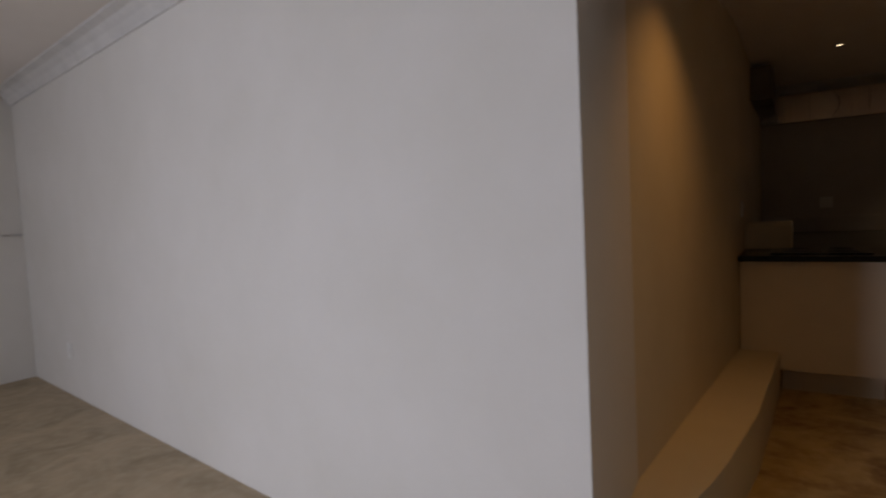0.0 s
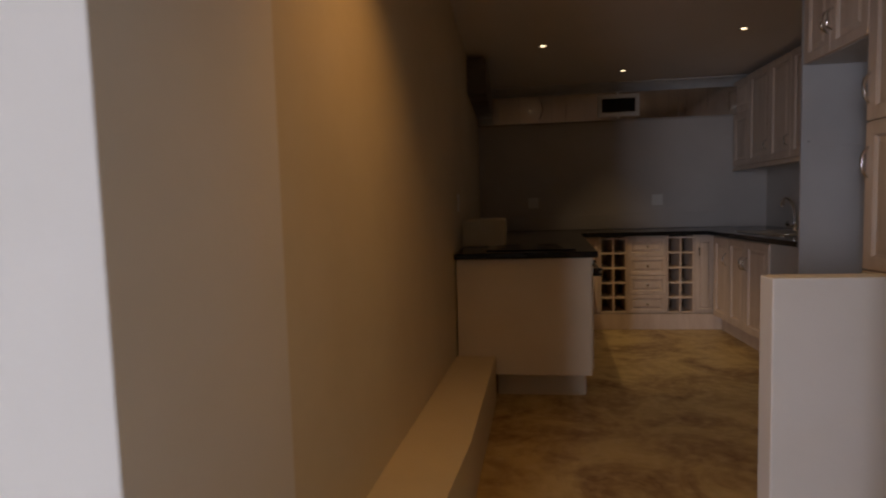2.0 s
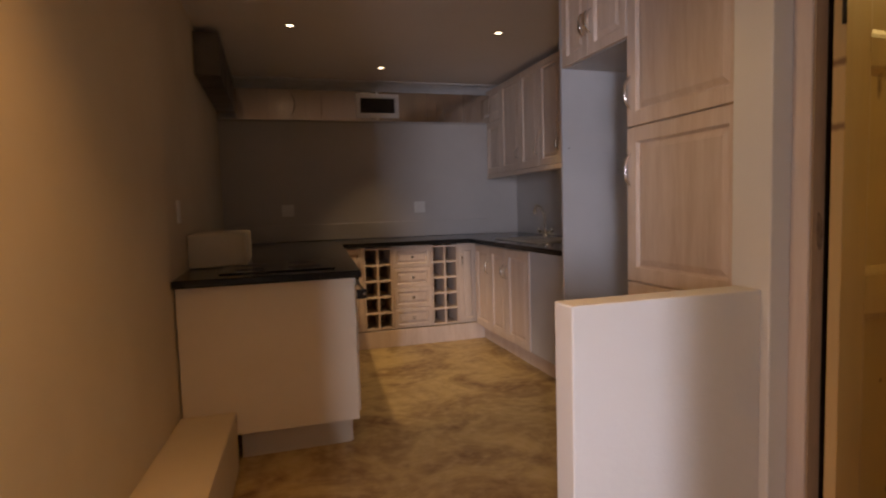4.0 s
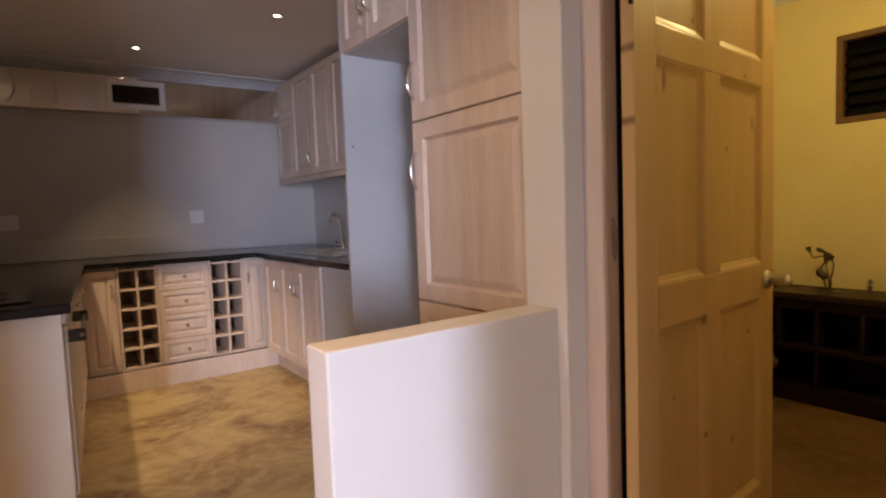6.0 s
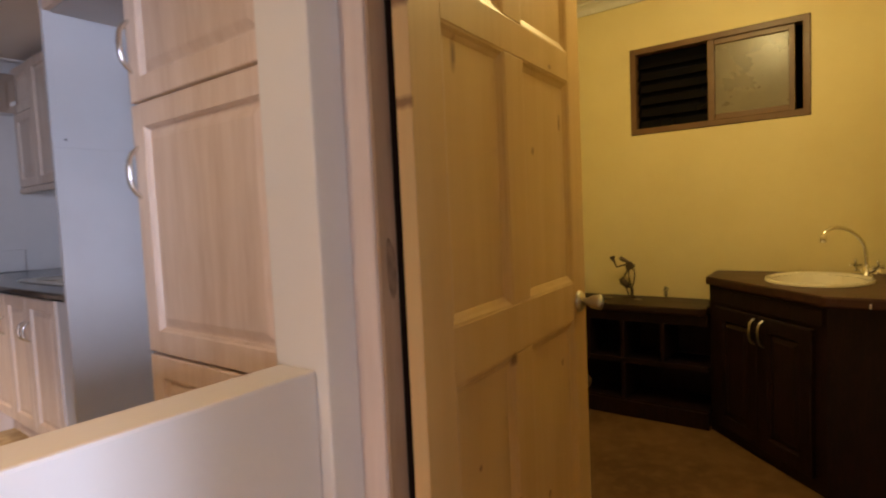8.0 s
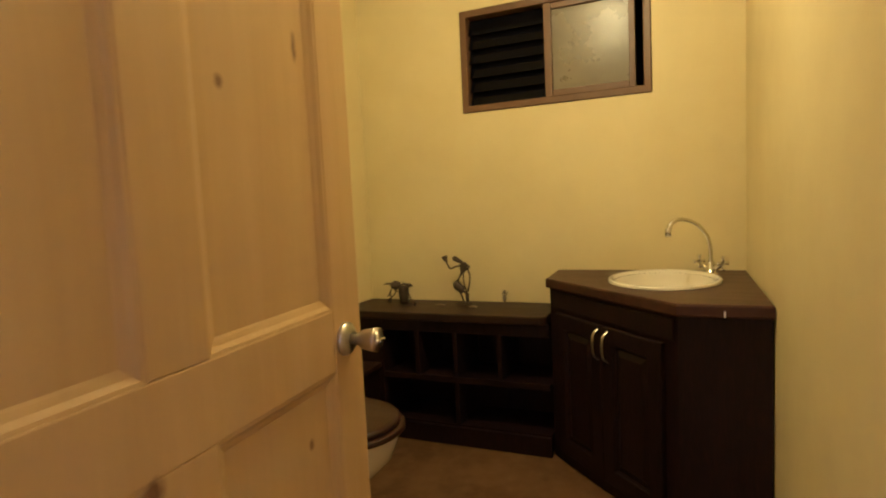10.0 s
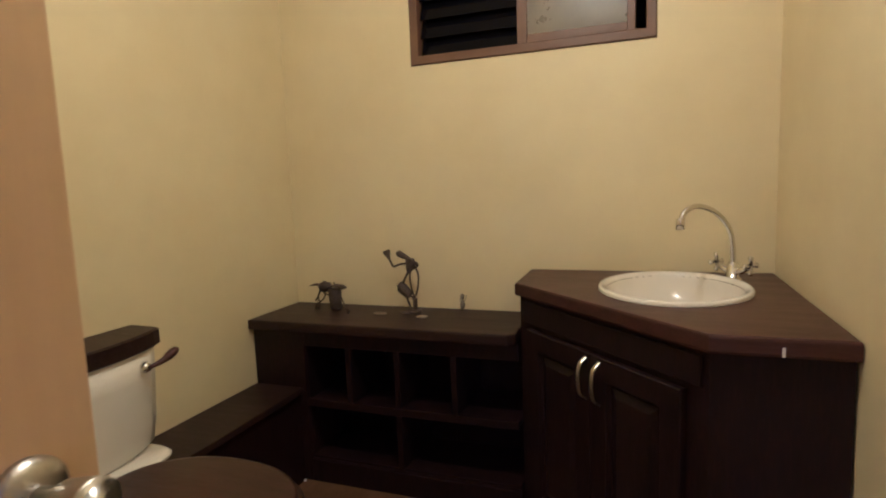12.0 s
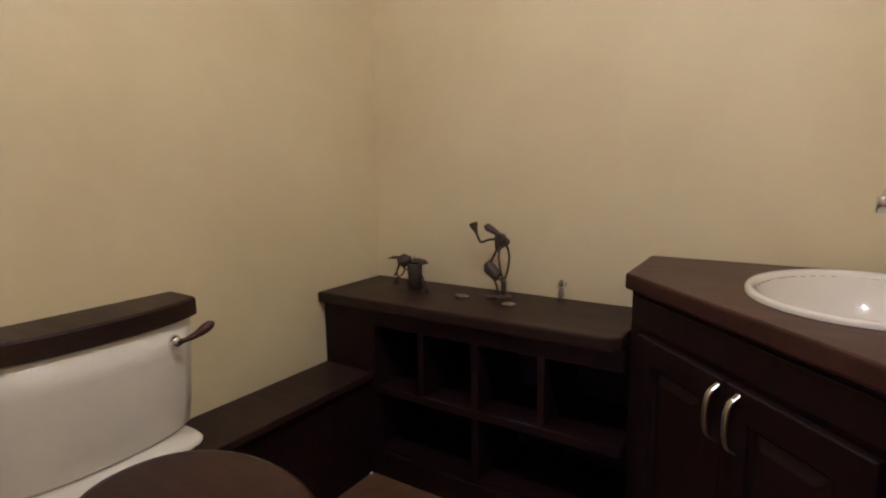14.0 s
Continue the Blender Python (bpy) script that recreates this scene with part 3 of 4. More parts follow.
for x0, x1, hx in ((0.340, 0.546, 0.17), (1.435, 1.626, 0.03)):
    u = back_unit(x0, x1, "narrow limed pine base cabinet with one door")
    m = facing((x0 + 0.002, FY, FZ0), (0, -1))
    d = panel_front("door", m, x1 - x0 - 0.004, FZ1 - FZ0, LIMED, u, 0.045)
    bow_handle(m, CHROME, d, 0.10, hx, 0.54)
u = thing("base_cabinet", (0.28, 6.65, 0), "limed pine corner post of the base cabinets", "cabinet", "kitchen base cabinets")
part("body", box(0.338 - 0.02, 0.339, FY + 0.004, 7.045, FZ0, 0.897, 0.002), LIMED, u)
for x0, x1 in ((0.546, 0.812), (1.174, 1.435)):
    u = thing("wine_rack", ((x0 + x1) / 2, 6.65, 0), "limed pine wine rack with ten open square pigeonholes", "wine rack", "wine racks")
    T = 0.016
    part("back", box(x0 + 0.002, x1 - 0.002, 6.62, 6.64, FZ0, 0.897), JAMB, u, "brown back board")
    for x in (x0 + 0.002, x1 - T - 0.002):
        part("side", box(x, x + T, FY, 6.62, FZ0, 0.897, 0.0015), LIMED, u)
    part("divider", box((x0 + x1 - T) / 2, (x0 + x1 + T) / 2, FY + 0.002, 6.62, FZ0, 0.89, 0.0015), LIMED, u)
    for k in range(6):
        z = FZ0 + k * (FZ1 - FZ0 - T) / 5
        part("shelf", box(x0 + T, x1 - T, FY + 0.001, 6.619, z, z + T, 0.0015), LIMED, u)
u = back_unit(0.812, 1.174, "limed pine chest of four panelled drawers")
for k in range(4):
    h = (FZ1 - FZ0) / 4
    m = facing((0.814, FY, FZ0 + k * h + 0.002), (0, -1))
    d = panel_front("drawer", m, 0.358, h - 0.005, LIMED, u, 0.035)
    knob_handle(m, CHROME, d, 0.179, h / 2)
solo("kickboard", box(0.300, 1.654, 6.205, 6.223, 0, 0.150, 0.002), LIMED, "limed pine kickboard under the base cabinets", "kickboard")
solo("kickboard", box(1.655, 1.671, 4.06, 6.239, 0, 0.138, 0.002), LIMED, "limed pine kickboard under the sink cabinets", "kickboard")

RX = 1.578
for y1, y0 in ((6.22, 5.865), (5.865, 5.51), (5.51, 5.085)):
    u = thing("base_cabinet", (2.0, (y0 + y1) / 2, 0), "limed pine base cabinet under the sink worktop", "cabinet", "kitchen base cabinets")
    part("body", box(RX + 0.022, 2.385, y0 + 0.001, y1 - 0.001, FZ0, 0.897, 0.001), LIMED, u)
    m = facing((RX, y1 - 0.002, FZ0), (-1, 0))
    d = panel_front("door", m, y1 - y0 - 0.004, FZ1 - FZ0, LIMED, u)
    bow_handle(m, CHROME, d, 0.11, y1 - y0 - 0.04 if y1 > 5.6 else 0.035, 0.5)
u = thing("appliance_panel", (2.0, 4.57, 0), "plain pale board closing the appliance space", "panel")
part("board", box(RX + 0.01, RX + 0.03, 4.055, 5.083, FZ0, 0.897, 0.002), BOARD, u)
part("carcass", box(RX + 0.031, 2.385, 4.056, 5.082, FZ0, 0.897), BOARD, u)

sink = thing("kitchen_sink", (1.93, 5.62, WORK), "stainless steel sink with drainer let into the worktop", "sink")
bm = loft([oval(1.93, 5.62, WORK + 0.001, 0.255, 0.44, 48, 8), oval(1.93, 5.62, WORK + 0.006, 0.25, 0.435, 48, 8), oval(1.93, 5.62, WORK + 0.006, 0.235, 0.42, 48, 8),
           oval(1.93, 5.62, WORK + 0.003, 0.228, 0.413, 48, 8)])
part("rim", bm, STEEL, sink, "", True)
for y in (5.43, 5.82):
    part("bowl", loft([oval(1.93, y, WORK + 0.0035, 0.17, 0.16, 40, 5), oval(1.93, y, WORK + 0.009, 0.172, 0.162, 40, 5), oval(1.93, y, WORK + 0.009, 0.162, 0.152, 40, 5),
                       oval(1.93, y, WORK + 0.004, 0.15, 0.14, 40, 5)]), STEEL, sink, "", True)


def mixer(base, lean, name, label, height, reach, drop):
    """A two-handled tap with a high curved spout that leans along lean."""
    t = thing(name, base, label, "tap")
    b, d = Vector(base), Vector((*lean, 0)).normalized()
    side = Vector((-d.y, d.x, 0))
    z = Vector((0, 0, 1))
    part("base", tube([b, b + z * 0.008, b + z * 0.012, b + z * 0.05, b + z * 0.062], [0.026, 0.026, 0.018, 0.018, 0.012], 20), CHROME, t, "", True)
    curve = ((0.0, 0.20), (0.015, 0.45), (0.09, 0.68), (0.34, 0.90), (0.68, 1.0), (0.92, 0.94), (1.0, 1.0 - drop / height))
    path = [b + z * height * v + d * reach * u for u, v in curve]
    pts = arc(path, 7)
    part("spout", tube(pts, 0.0085, 14), CHROME, t, "curved chrome spout", True)
    part("nozzle", tube([pts[-1] + z * 0.022, pts[-1] + z * 0.018, pts[-1] - z * 0.012], [0.009, 0.0125, 0.0125], 14), CHROME, t, "", True)
    for s in (-1, 1):
        tip = b + side * s * 0.064 + z * 0.055
        arm = part("handle", tube([b + z * 0.030, b + side * s * 0.030 + z * 0.036, tip], [0.011, 0.012, 0.009], 12), CHROME, t, "cross-head handle", True)
        for v in (d, -d, z, -z):
            part("cross_arm", tube([tip, tip + v * 0.019, tip + v * 0.026, tip + v * 0.031], [0.005, 0.006, 0.0085, 0.004], 10), CHROME, arm, "", True)
    return t


mixer((2.10, 5.82, WORK + 0.006), (-0.8, -0.5), "kitchen_tap", "chrome mixer tap with a curved spout behind the sink", 0.28, 0.17, 0.06)

UX, UZ0, UZ1 = 2.03, 1.553, 2.44
ys = [7.0, 6.62, 6.17, 5.78, 5.39, 5.0, 4.6, 4.054]
for a, b in zip(ys, ys[1:]):
    u = thing("wall_cabinet", (2.2, (a + b) / 2, UZ0), "limed pine wall cabinet with a panelled door", "cabinet", "kitchen wall cabinets")
    part("body", box(UX + 0.021, 2.388, b + 0.001, a - 0.001, UZ0, UZ1, 0.001), LIMED, u)
    if a > 6.9:
        m = facing((UX, a - 0.002, UZ0 + 0.01), (-1, 0))
        panel_front("door", m, a - b - 0.004, 0.54, LIMED, u)
        m = facing((UX, a - 0.002, UZ0 + 0.555), (-1, 0))
        panel_front("door", m, a - b - 0.004, UZ1 - UZ0 - 0.56, LIMED, u)
    else:
        m = facing((UX, a - 0.002, UZ0 + 0.01), (-1, 0))
        d = panel_front("door", m, a - b - 0.004, UZ1 - UZ0 - 0.01, LIMED, u)
        bow_handle(m, CHROME, d, 0.10, a - b - 0.04, 0.10)
solo("pelmet", box(UX - 0.004, UX + 0.016, 4.055, 7.0, UZ0 - 0.035, UZ0 - 0.001, 0.004), LIMED, "limed pine pelmet under the wall cabinets", "pelmet")

PX = 1.285
niche = thing("fridge_surround", (1.8, 3.78, 0), "white board surround of an empty fridge space", "fridge surround")
part("side_panel", box(PX, 2.386, 4.031, 4.050, 0, 1.4985, 0.0008), BOARD, niche, "pale board side panel")
part("side_panel", box(PX, 2.386, 4.0306, 4.050, 1.499, 2.44, 0.0008), BOARD, niche, "pale upper board side panel with a screw hole")
part("back_panel", box(2.36, 2.386, 3.832, 4.030, 0, 1.930), BOARD, niche)
part("screw_hole", tube([(1.322, 4.0312, 1.525), (1.322, 4.0295, 1.525)], 0.004, 10), KEYHOLE, niche)
u = thing("wall_cabinet", (1.7, 3.755, 1.932), "limed pine cabinet with two doors above the fridge space", "cabinet")
part("body", box(PX + 0.022, 2.12, 3.476, 4.030, 1.932, 2.44, 0.001), BOARD, u, "white board body")
for k, (a, b) in enumerate(((4.030, 3.778), (3.776, 3.476))):
    m = facing((PX, a - 0.001, 1.935), (-1, 0))
    d = panel_front("door", m, a - b - 0.003, 0.505, LIMED, u, 0.05)
    bow_handle(m, CHROME, d, 0.11, (a - b - 0.025) if k == 0 else 0.022, 0.10)
u = thing("pantry_cabinet", (1.6, 3.16, 0), "tall limed pine pantry cabinet with panelled doors", "cabinet")
part("body", box(PX + 0.022, 1.95, 2.848, 3.474, 0.10, 2.44, 0.001), LIMED, u)
part("plinth", box(PX + 0.07, 1.94, 2.848, 3.474, 0, 0.10), LIMED, u)
for z0, z1, hz in ((1.552, 2.435, 0.075), (0.892, 1.545, 0.41), (0.50, 0.884, None), (0.11, 0.495, None)):
    m = facing((PX, 3.473, z0), (-1, 0))
    d = panel_front("door" if hz else "drawer", m, 0.624, z1 - z0, LIMED, u, 0.062)
    if hz:
        bow_handle(m, CHROME, d, 0.135, 0.022, hz, 0.026)
    else:
        knob_handle(m, CHROME, d, 0.312, (z1 - z0) / 2)

duct = thing("extractor_duct", (-0.57, 6.2, 2.15), "rectangular galvanised duct along two walls under the ceiling", "duct")
part("side_run", box(-0.648, -0.485, 5.50, 6.90, 2.17, 2.455, 0.004), DULLGALV, duct, "dull galvanised branch with a closed end")
part("back_run", box(-0.648, 2.027, 6.902, 7.046, 2.10, 2.385, 0.004), GALV, duct, "bright galvanised run with a grille")
for x in (-0.20, 0.15, 1.35, 1.74):
    part("seam", box(x, x + 0.022, 6.896, 6.903, 2.097, 2.388, 0.002), GALV, duct)
# the first ridge is a crease; the straighter ones imitate bright vertical reflections
for dx, bow in ((0.0, 0.035), (0.27, 0.006), (1.42, 0.004), (1.50, 0.003)):
    pts = arc([(0.03 + dx - bow * 0.6, 6.903, 2.37), (0.03 + dx + bow * 0.6, 6.903, 2.29), (0.03 + dx + bow * 0.4, 6.903, 2.20), (0.03 + dx - bow, 6.903, 2.12)], 6)
    part("dent", tube(pts, [0.002 + 0.006 * math.sin(math.pi * k / (len(pts) - 1)) for k in range(len(pts))], 8), GALV, duct, "raised ridge for the crease and bright reflections of the sheet", True)
part("seam", box(-0.652, -0.481, 5.90, 5.925, 2.166, 2.458, 0.002), DULLGALV, duct)
gr = thing("vent_grille", (0.84, 6.9, 2.14), "white-framed louvred vent grille set in the duct", "vent")
VX0, VX1, VZ0, VZ1 = 0.630, 1.055, 2.130, 2.362
bm = frame_ring((VX0, VX1, VZ0, VZ1), (VX0 + 0.042, VX1 - 0.042, VZ0 + 0.042, VZ1 - 0.042), 6.882, 6.901)
part("frame", bm, PLASTIC, gr)
# near-black sheet: the shade behind the slats is painted as its colour
part("backing", box(VX0 + 0.04, VX1 - 0.04, 6.8985, 6.9012, VZ0 + 0.04, VZ1 - 0.04), DARKFILL, gr)
for z in (VZ0 - 0.008, VZ1 + 0.008):
    part("tab", box(0.825, 0.855, 6.886, 6.9005, z - 0.011, z + 0.011, 0.002), PLASTIC, gr)
for k in range(8):
    z = VZ0 + 0.046 + k * 0.0185
    part("slat", box(VX0 + 0.041, VX1 - 0.041, -0.007, 0.007, -0.0012, 0.0012, 0, None, pose(0, 6.891, z, -35)), GALV, gr)


def plate(at, out, name="light_switch", label="white plastic switch plate on the wall", w=0.115, h=0.115):
    m = facing(at, out)
    t = thing(name, at, label, "switch")
    part("plate", box(-w / 2, w / 2, -0.008, 0.0, -h / 2, h / 2, 0.003, None, m), PLASTIC, t)
    part("rocker", box(-0.012, 0.012, -0.012, -0.007, -0.02, 0.02, 0.002, None, m), PLASTIC, t)


plate((1.275, 7.049, 1.243), (0, -1))
plate((-0.055, 7.049, 1.243), (0, -1))
plate((-0.6488, 4.45, 1.25), (1, 0), w=0.08)
plate((-5.20, NORTH_AT(-5.20) - 0.002, 0.376), (-0.13, -1), "wall_socket", "white plastic socket low on the wall", 0.09, 0.13)

# the last downlight is added out of view, to go with its fill lamp
for i, (x, y) in enumerate(DOWNLIGHTS):
    t = thing("downlight", (x, y, CEIL), "small round recessed ceiling downlight, lit", "ceiling light", "ceiling downlights")
    part("ring", loft([oval(x, y, CEIL - 0.0005, 0.040, 0.040, 28), oval(x, y, CEIL - 0.006, 0.038, 0.038, 28), oval(x, y, CEIL - 0.006, 0.028, 0.028, 28), oval(x, y, CEIL - 0.002, 0.022, 0.022, 28)]),
         CHROME, t, "", True)
    part("lens", loft([oval(x, y, CEIL - 0.0025, 0.0215, 0.0215, 24), oval(x, y, CEIL - 0.004, 0.018, 0.018, 24)]), GLOW, t, "glowing lens")
RY0, RY1, RZ = 1.93, 2.06, 1.313
solo("wall_rail", tube([(WEST + 0.002, RY1, RZ), (WEST + 0.04, RY1, RZ), (WEST + 0.045, RY1 - 0.005, RZ), (WEST + 0.045, RY0 + 0.005, RZ), (WEST + 0.04, RY0, RZ), (WEST + 0.002, RY0, RZ)], 0.009, 10), STEEL, "small metal rail on the wall",
     "rail", smooth=True)

# ---- bathroom ----
EX = 4.06
w = thing("window_bathroom", (4.1, 2.6, WZ0), "small brown-framed window with dark louvres and a frosted pane", "window")
w["kind"] = "structure"
F = 0.035
bm = frame_ring((WY0 + 0.001, WY1 - 0.001, WZ0 + 0.001, WZ1 - 0.001), (WY0 + F, WY1 - F, WZ0 + F, WZ1 - F), 4.052, 4.13, 0.003, SWAP)
part("window_frame", bm, WINFRAME, w)
MY = 2.622
part("mullion", box(4.060, 4.125, MY - 0.018, MY + 0.018, WZ0 + F, WZ1 - F, 0.003), WINFRAME, w)
for k in range(6):
    z = WZ0 + 0.075 + k * 0.072
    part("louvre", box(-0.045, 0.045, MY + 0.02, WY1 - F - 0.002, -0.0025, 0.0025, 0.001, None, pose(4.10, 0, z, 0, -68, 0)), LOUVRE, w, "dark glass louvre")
sash = bmesh.new()
SY0 = WY0 + F + 0.035
for a in ((SY0, SY0 + 0.028, WZ0 + F, WZ1 - F), (SY0 + 0.028, MY - 0.018, WZ0 + F, WZ0 + F + 0.032), (SY0 + 0.028, MY - 0.018, WZ1 - F - 0.028, WZ1 - F)):
    box(4.066, 4.098, a[0], a[1], a[2], a[3], 0.003, sash)
part("sash", sash, WINFRAME, w)
part("pane", box(4.080, 4.086, SY0 + 0.026, MY - 0.016, WZ0 + F + 0.03, WZ1 - F - 0.026), FROST, w, "rippled frosted pane")

SX, SZ = 3.735, 0.662
sh = thing("open_shelf_unit", (3.9, 3.14, 0), "dark mahogany open shelf unit with six pigeonholes", "shelf unit")
S0, S1 = 2.592, 3.688
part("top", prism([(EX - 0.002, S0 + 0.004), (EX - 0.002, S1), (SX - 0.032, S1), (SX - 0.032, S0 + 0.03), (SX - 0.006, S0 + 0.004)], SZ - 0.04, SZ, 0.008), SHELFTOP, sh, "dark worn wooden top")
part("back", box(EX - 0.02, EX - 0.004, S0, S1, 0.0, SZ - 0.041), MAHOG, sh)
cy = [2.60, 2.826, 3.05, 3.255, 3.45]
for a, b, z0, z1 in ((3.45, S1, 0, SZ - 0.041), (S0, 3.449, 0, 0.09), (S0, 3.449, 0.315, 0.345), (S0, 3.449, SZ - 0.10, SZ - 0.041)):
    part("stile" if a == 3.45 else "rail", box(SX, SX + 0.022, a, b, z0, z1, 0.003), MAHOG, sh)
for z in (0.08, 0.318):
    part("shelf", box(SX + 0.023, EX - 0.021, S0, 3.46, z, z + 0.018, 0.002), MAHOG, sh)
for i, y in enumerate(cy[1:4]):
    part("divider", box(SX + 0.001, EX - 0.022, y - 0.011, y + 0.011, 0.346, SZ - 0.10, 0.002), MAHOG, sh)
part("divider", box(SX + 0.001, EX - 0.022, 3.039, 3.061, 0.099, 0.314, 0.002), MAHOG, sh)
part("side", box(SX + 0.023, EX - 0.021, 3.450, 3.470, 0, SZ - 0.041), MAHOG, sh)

be = thing("low_bench", (3.3, 3.58, 0), "low dark mahogany ledge boxed along the wall behind the toilet", "ledge")
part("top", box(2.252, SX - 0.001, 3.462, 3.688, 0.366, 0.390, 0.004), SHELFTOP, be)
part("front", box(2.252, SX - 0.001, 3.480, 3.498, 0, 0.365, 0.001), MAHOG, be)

VZ = 0.832
van = thing("vanity_cabinet", (3.7, 2.15, 0), "dark mahogany corner vanity with an angled double-door front", "vanity")
BX, BY = 3.725, 2.105
RIM = [(EX - 0.002, 1.775), (EX - 0.002, 2.606), (3.755, 2.600), (3.212, 2.052), (3.212, 1.775)]


def outline(poly, cx, cy, n):
    """The points where n rays from (cx, cy), and the rays to its corners, leave a polygon; with their directions."""
    angles = sorted([2 * math.pi * i / n for i in range(n)] + [math.atan2(y - cy, x - cx) % (2 * math.pi) for x, y in poly])
    out = []
    for a in angles:
        d, best = (math.cos(a), math.sin(a)), None
        for (x0, y0), (x1, y1) in zip(poly, poly[1:] + poly[:1]):
            ex, ey = x1 - x0, y1 - y0
            det = d[1] * ex - d[0] * ey
            if abs(det) < 1e-9:
                continue
            t = ((y0 - cy) * ex - (x0 - cx) * ey) / det
            u = (d[0] * (y0 - cy) - d[1] * (x0 - cx)) / det
            if t > 0 and -1e-6 <= u <= 1 + 1e-6 and (best is None or t < best):
                best = t
        out.append((a, cx + best * d[0], cy + best * d[1]))
    return out


edge = outline(RIM, BX, BY, 48)
hole = [(BX + 0.235 * math.cos(a), BY + 0.195 * math.sin(a)) for a, x, y in edge]


def shrunk(f, z):
    return [Vector((BX + (x - BX) * f, BY + (y - BY) * f, z)) for a, x, y in edge]


rings = [[Vector((x, y, VZ - 0.042)) for x, y in hole], [Vector((x, y, VZ)) for x, y in hole], shrunk(0.988, VZ), shrunk(0.997, VZ - 0.003), shrunk(1, VZ - 0.008), shrunk(1, VZ - 0.036),
         shrunk(0.995, VZ - 0.042)]
bm = loft(rings + [rings[0]], cap=False)
bmesh.ops.remove_doubles(bm, verts=bm.verts[:], dist=1e-5)
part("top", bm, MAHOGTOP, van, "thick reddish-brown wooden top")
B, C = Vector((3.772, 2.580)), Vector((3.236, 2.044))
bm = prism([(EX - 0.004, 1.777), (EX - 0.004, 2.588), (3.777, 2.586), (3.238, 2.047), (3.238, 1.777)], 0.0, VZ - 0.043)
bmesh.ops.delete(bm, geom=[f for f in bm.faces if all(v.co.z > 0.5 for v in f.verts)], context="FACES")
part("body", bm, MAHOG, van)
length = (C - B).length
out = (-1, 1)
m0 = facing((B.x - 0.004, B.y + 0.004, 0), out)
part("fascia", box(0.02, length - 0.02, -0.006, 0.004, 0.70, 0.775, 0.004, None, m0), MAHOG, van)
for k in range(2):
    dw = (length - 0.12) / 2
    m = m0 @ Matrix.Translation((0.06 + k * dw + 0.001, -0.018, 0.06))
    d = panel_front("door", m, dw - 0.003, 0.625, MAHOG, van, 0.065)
    strap_handle(m, NICKEL, d, 0.125, dw - 0.020 if k == 0 else 0.038, 0.487, 0.028, "satin bowed strap handle")
part("paint_chip", box(-0.003, 0.003, -0.0012, 0.001, -0.010, 0.010, 0, None, facing((3.2115, 1.912, VZ - 0.03), (-1, 0))), PLASTIC, van, "small white chip in the edge")

basin = thing("wash_basin", (3.725, 2.105, VZ), "white ceramic oval basin set in the vanity top", "basin")
rings = []
for f, z in ((1.0, 0.001), (1.0, 0.008), (0.985, 0.013), (0.955, 0.014), (0.925, 0.011), (0.90, 0.003), (0.885, -0.010), (0.86, -0.03), (0.79, -0.075), (0.62, -0.112), (0.36, -0.13), (0.12, -0.135)):
    rings.append(oval(3.725, 2.105, VZ + z, 0.262 * f, 0.218 * f, 56))
bm = loft(rings, cap=False)
bm.verts.ensure_lookup_table()
bm.faces.new(bm.verts[-56:])
part("bowl", bm, CERAMIC, basin, "", True)
part("drain", loft([oval(3.725, 2.105, VZ - 0.1345, 0.026, 0.026, 24), oval(3.725, 2.105, VZ - 0.131, 0.024, 0.024, 24), oval(3.725, 2.105, VZ - 0.132, 0.010, 0.010, 24)]), CHROME, basin, "chrome drain", True)
mixer((3.892, 1.922, VZ), (-0.67, 0.74), "basin_tap", "chrome mixer tap with a tall curved spout behind the basin", 0.245, 0.22, 0.055)

# toilet
TX = 2.845
wc = thing("toilet", (TX, 3.3, 0), "white ceramic toilet with dark wooden seat and cistern lid", "toilet")


def tank_ring(z, half, front, back=3.575, n=14):
    pts = [Vector((TX - half, back, z)), Vector((TX + half, back, z))]
    for i in range(n + 1):
        a = -1 + 2 * i / n
        pts.append(Vector((TX - a * half * (1 if abs(a) < 0.99 else 0.99), front + 0.045 * abs(a) ** 2.6, z)))
    return pts


part("cistern", loft([tank_ring(z, h, f) for z, h, f in ((0.472, 0.208, 3.460), (0.484, 0.214, 3.450), (0.55, 0.221, 3.442), (0.68, 0.228, 3.437), (0.755, 0.231, 3.436))]), CERAMIC, wc, "white cistern", True)
part("cistern_lid", loft([tank_ring(z, h, f) for z, h, f in ((0.757, 0.240, 3.430), (0.761, 0.244, 3.426), (0.800, 0.244, 3.426), (0.805, 0.239, 3.431))]), SHELFTOP, wc, "dark wooden cistern lid")
lev = part("flush_lever", tube([(3.010, 3.466, 0.712), (3.012, 3.448, 0.712), (3.014, 3.436, 0.712)], [0.016, 0.016, 0.010], 18), CHROME, wc, "chrome flush lever", True)
part("grip", tube(arc([(3.014, 3.437, 0.712), (3.036, 3.428, 0.718), (3.055, 3.424, 0.724), (3.078, 3.418, 0.737), (3.094, 3.414, 0.745)], 3),
                  [0.006, 0.006, 0.006, 0.007, 0.008, 0.008, 0.009, 0.011, 0.012, 0.012, 0.011, 0.009, 0.003], 14), MAHOGTOP, lev, "turned dark wooden grip", True)
rings = []
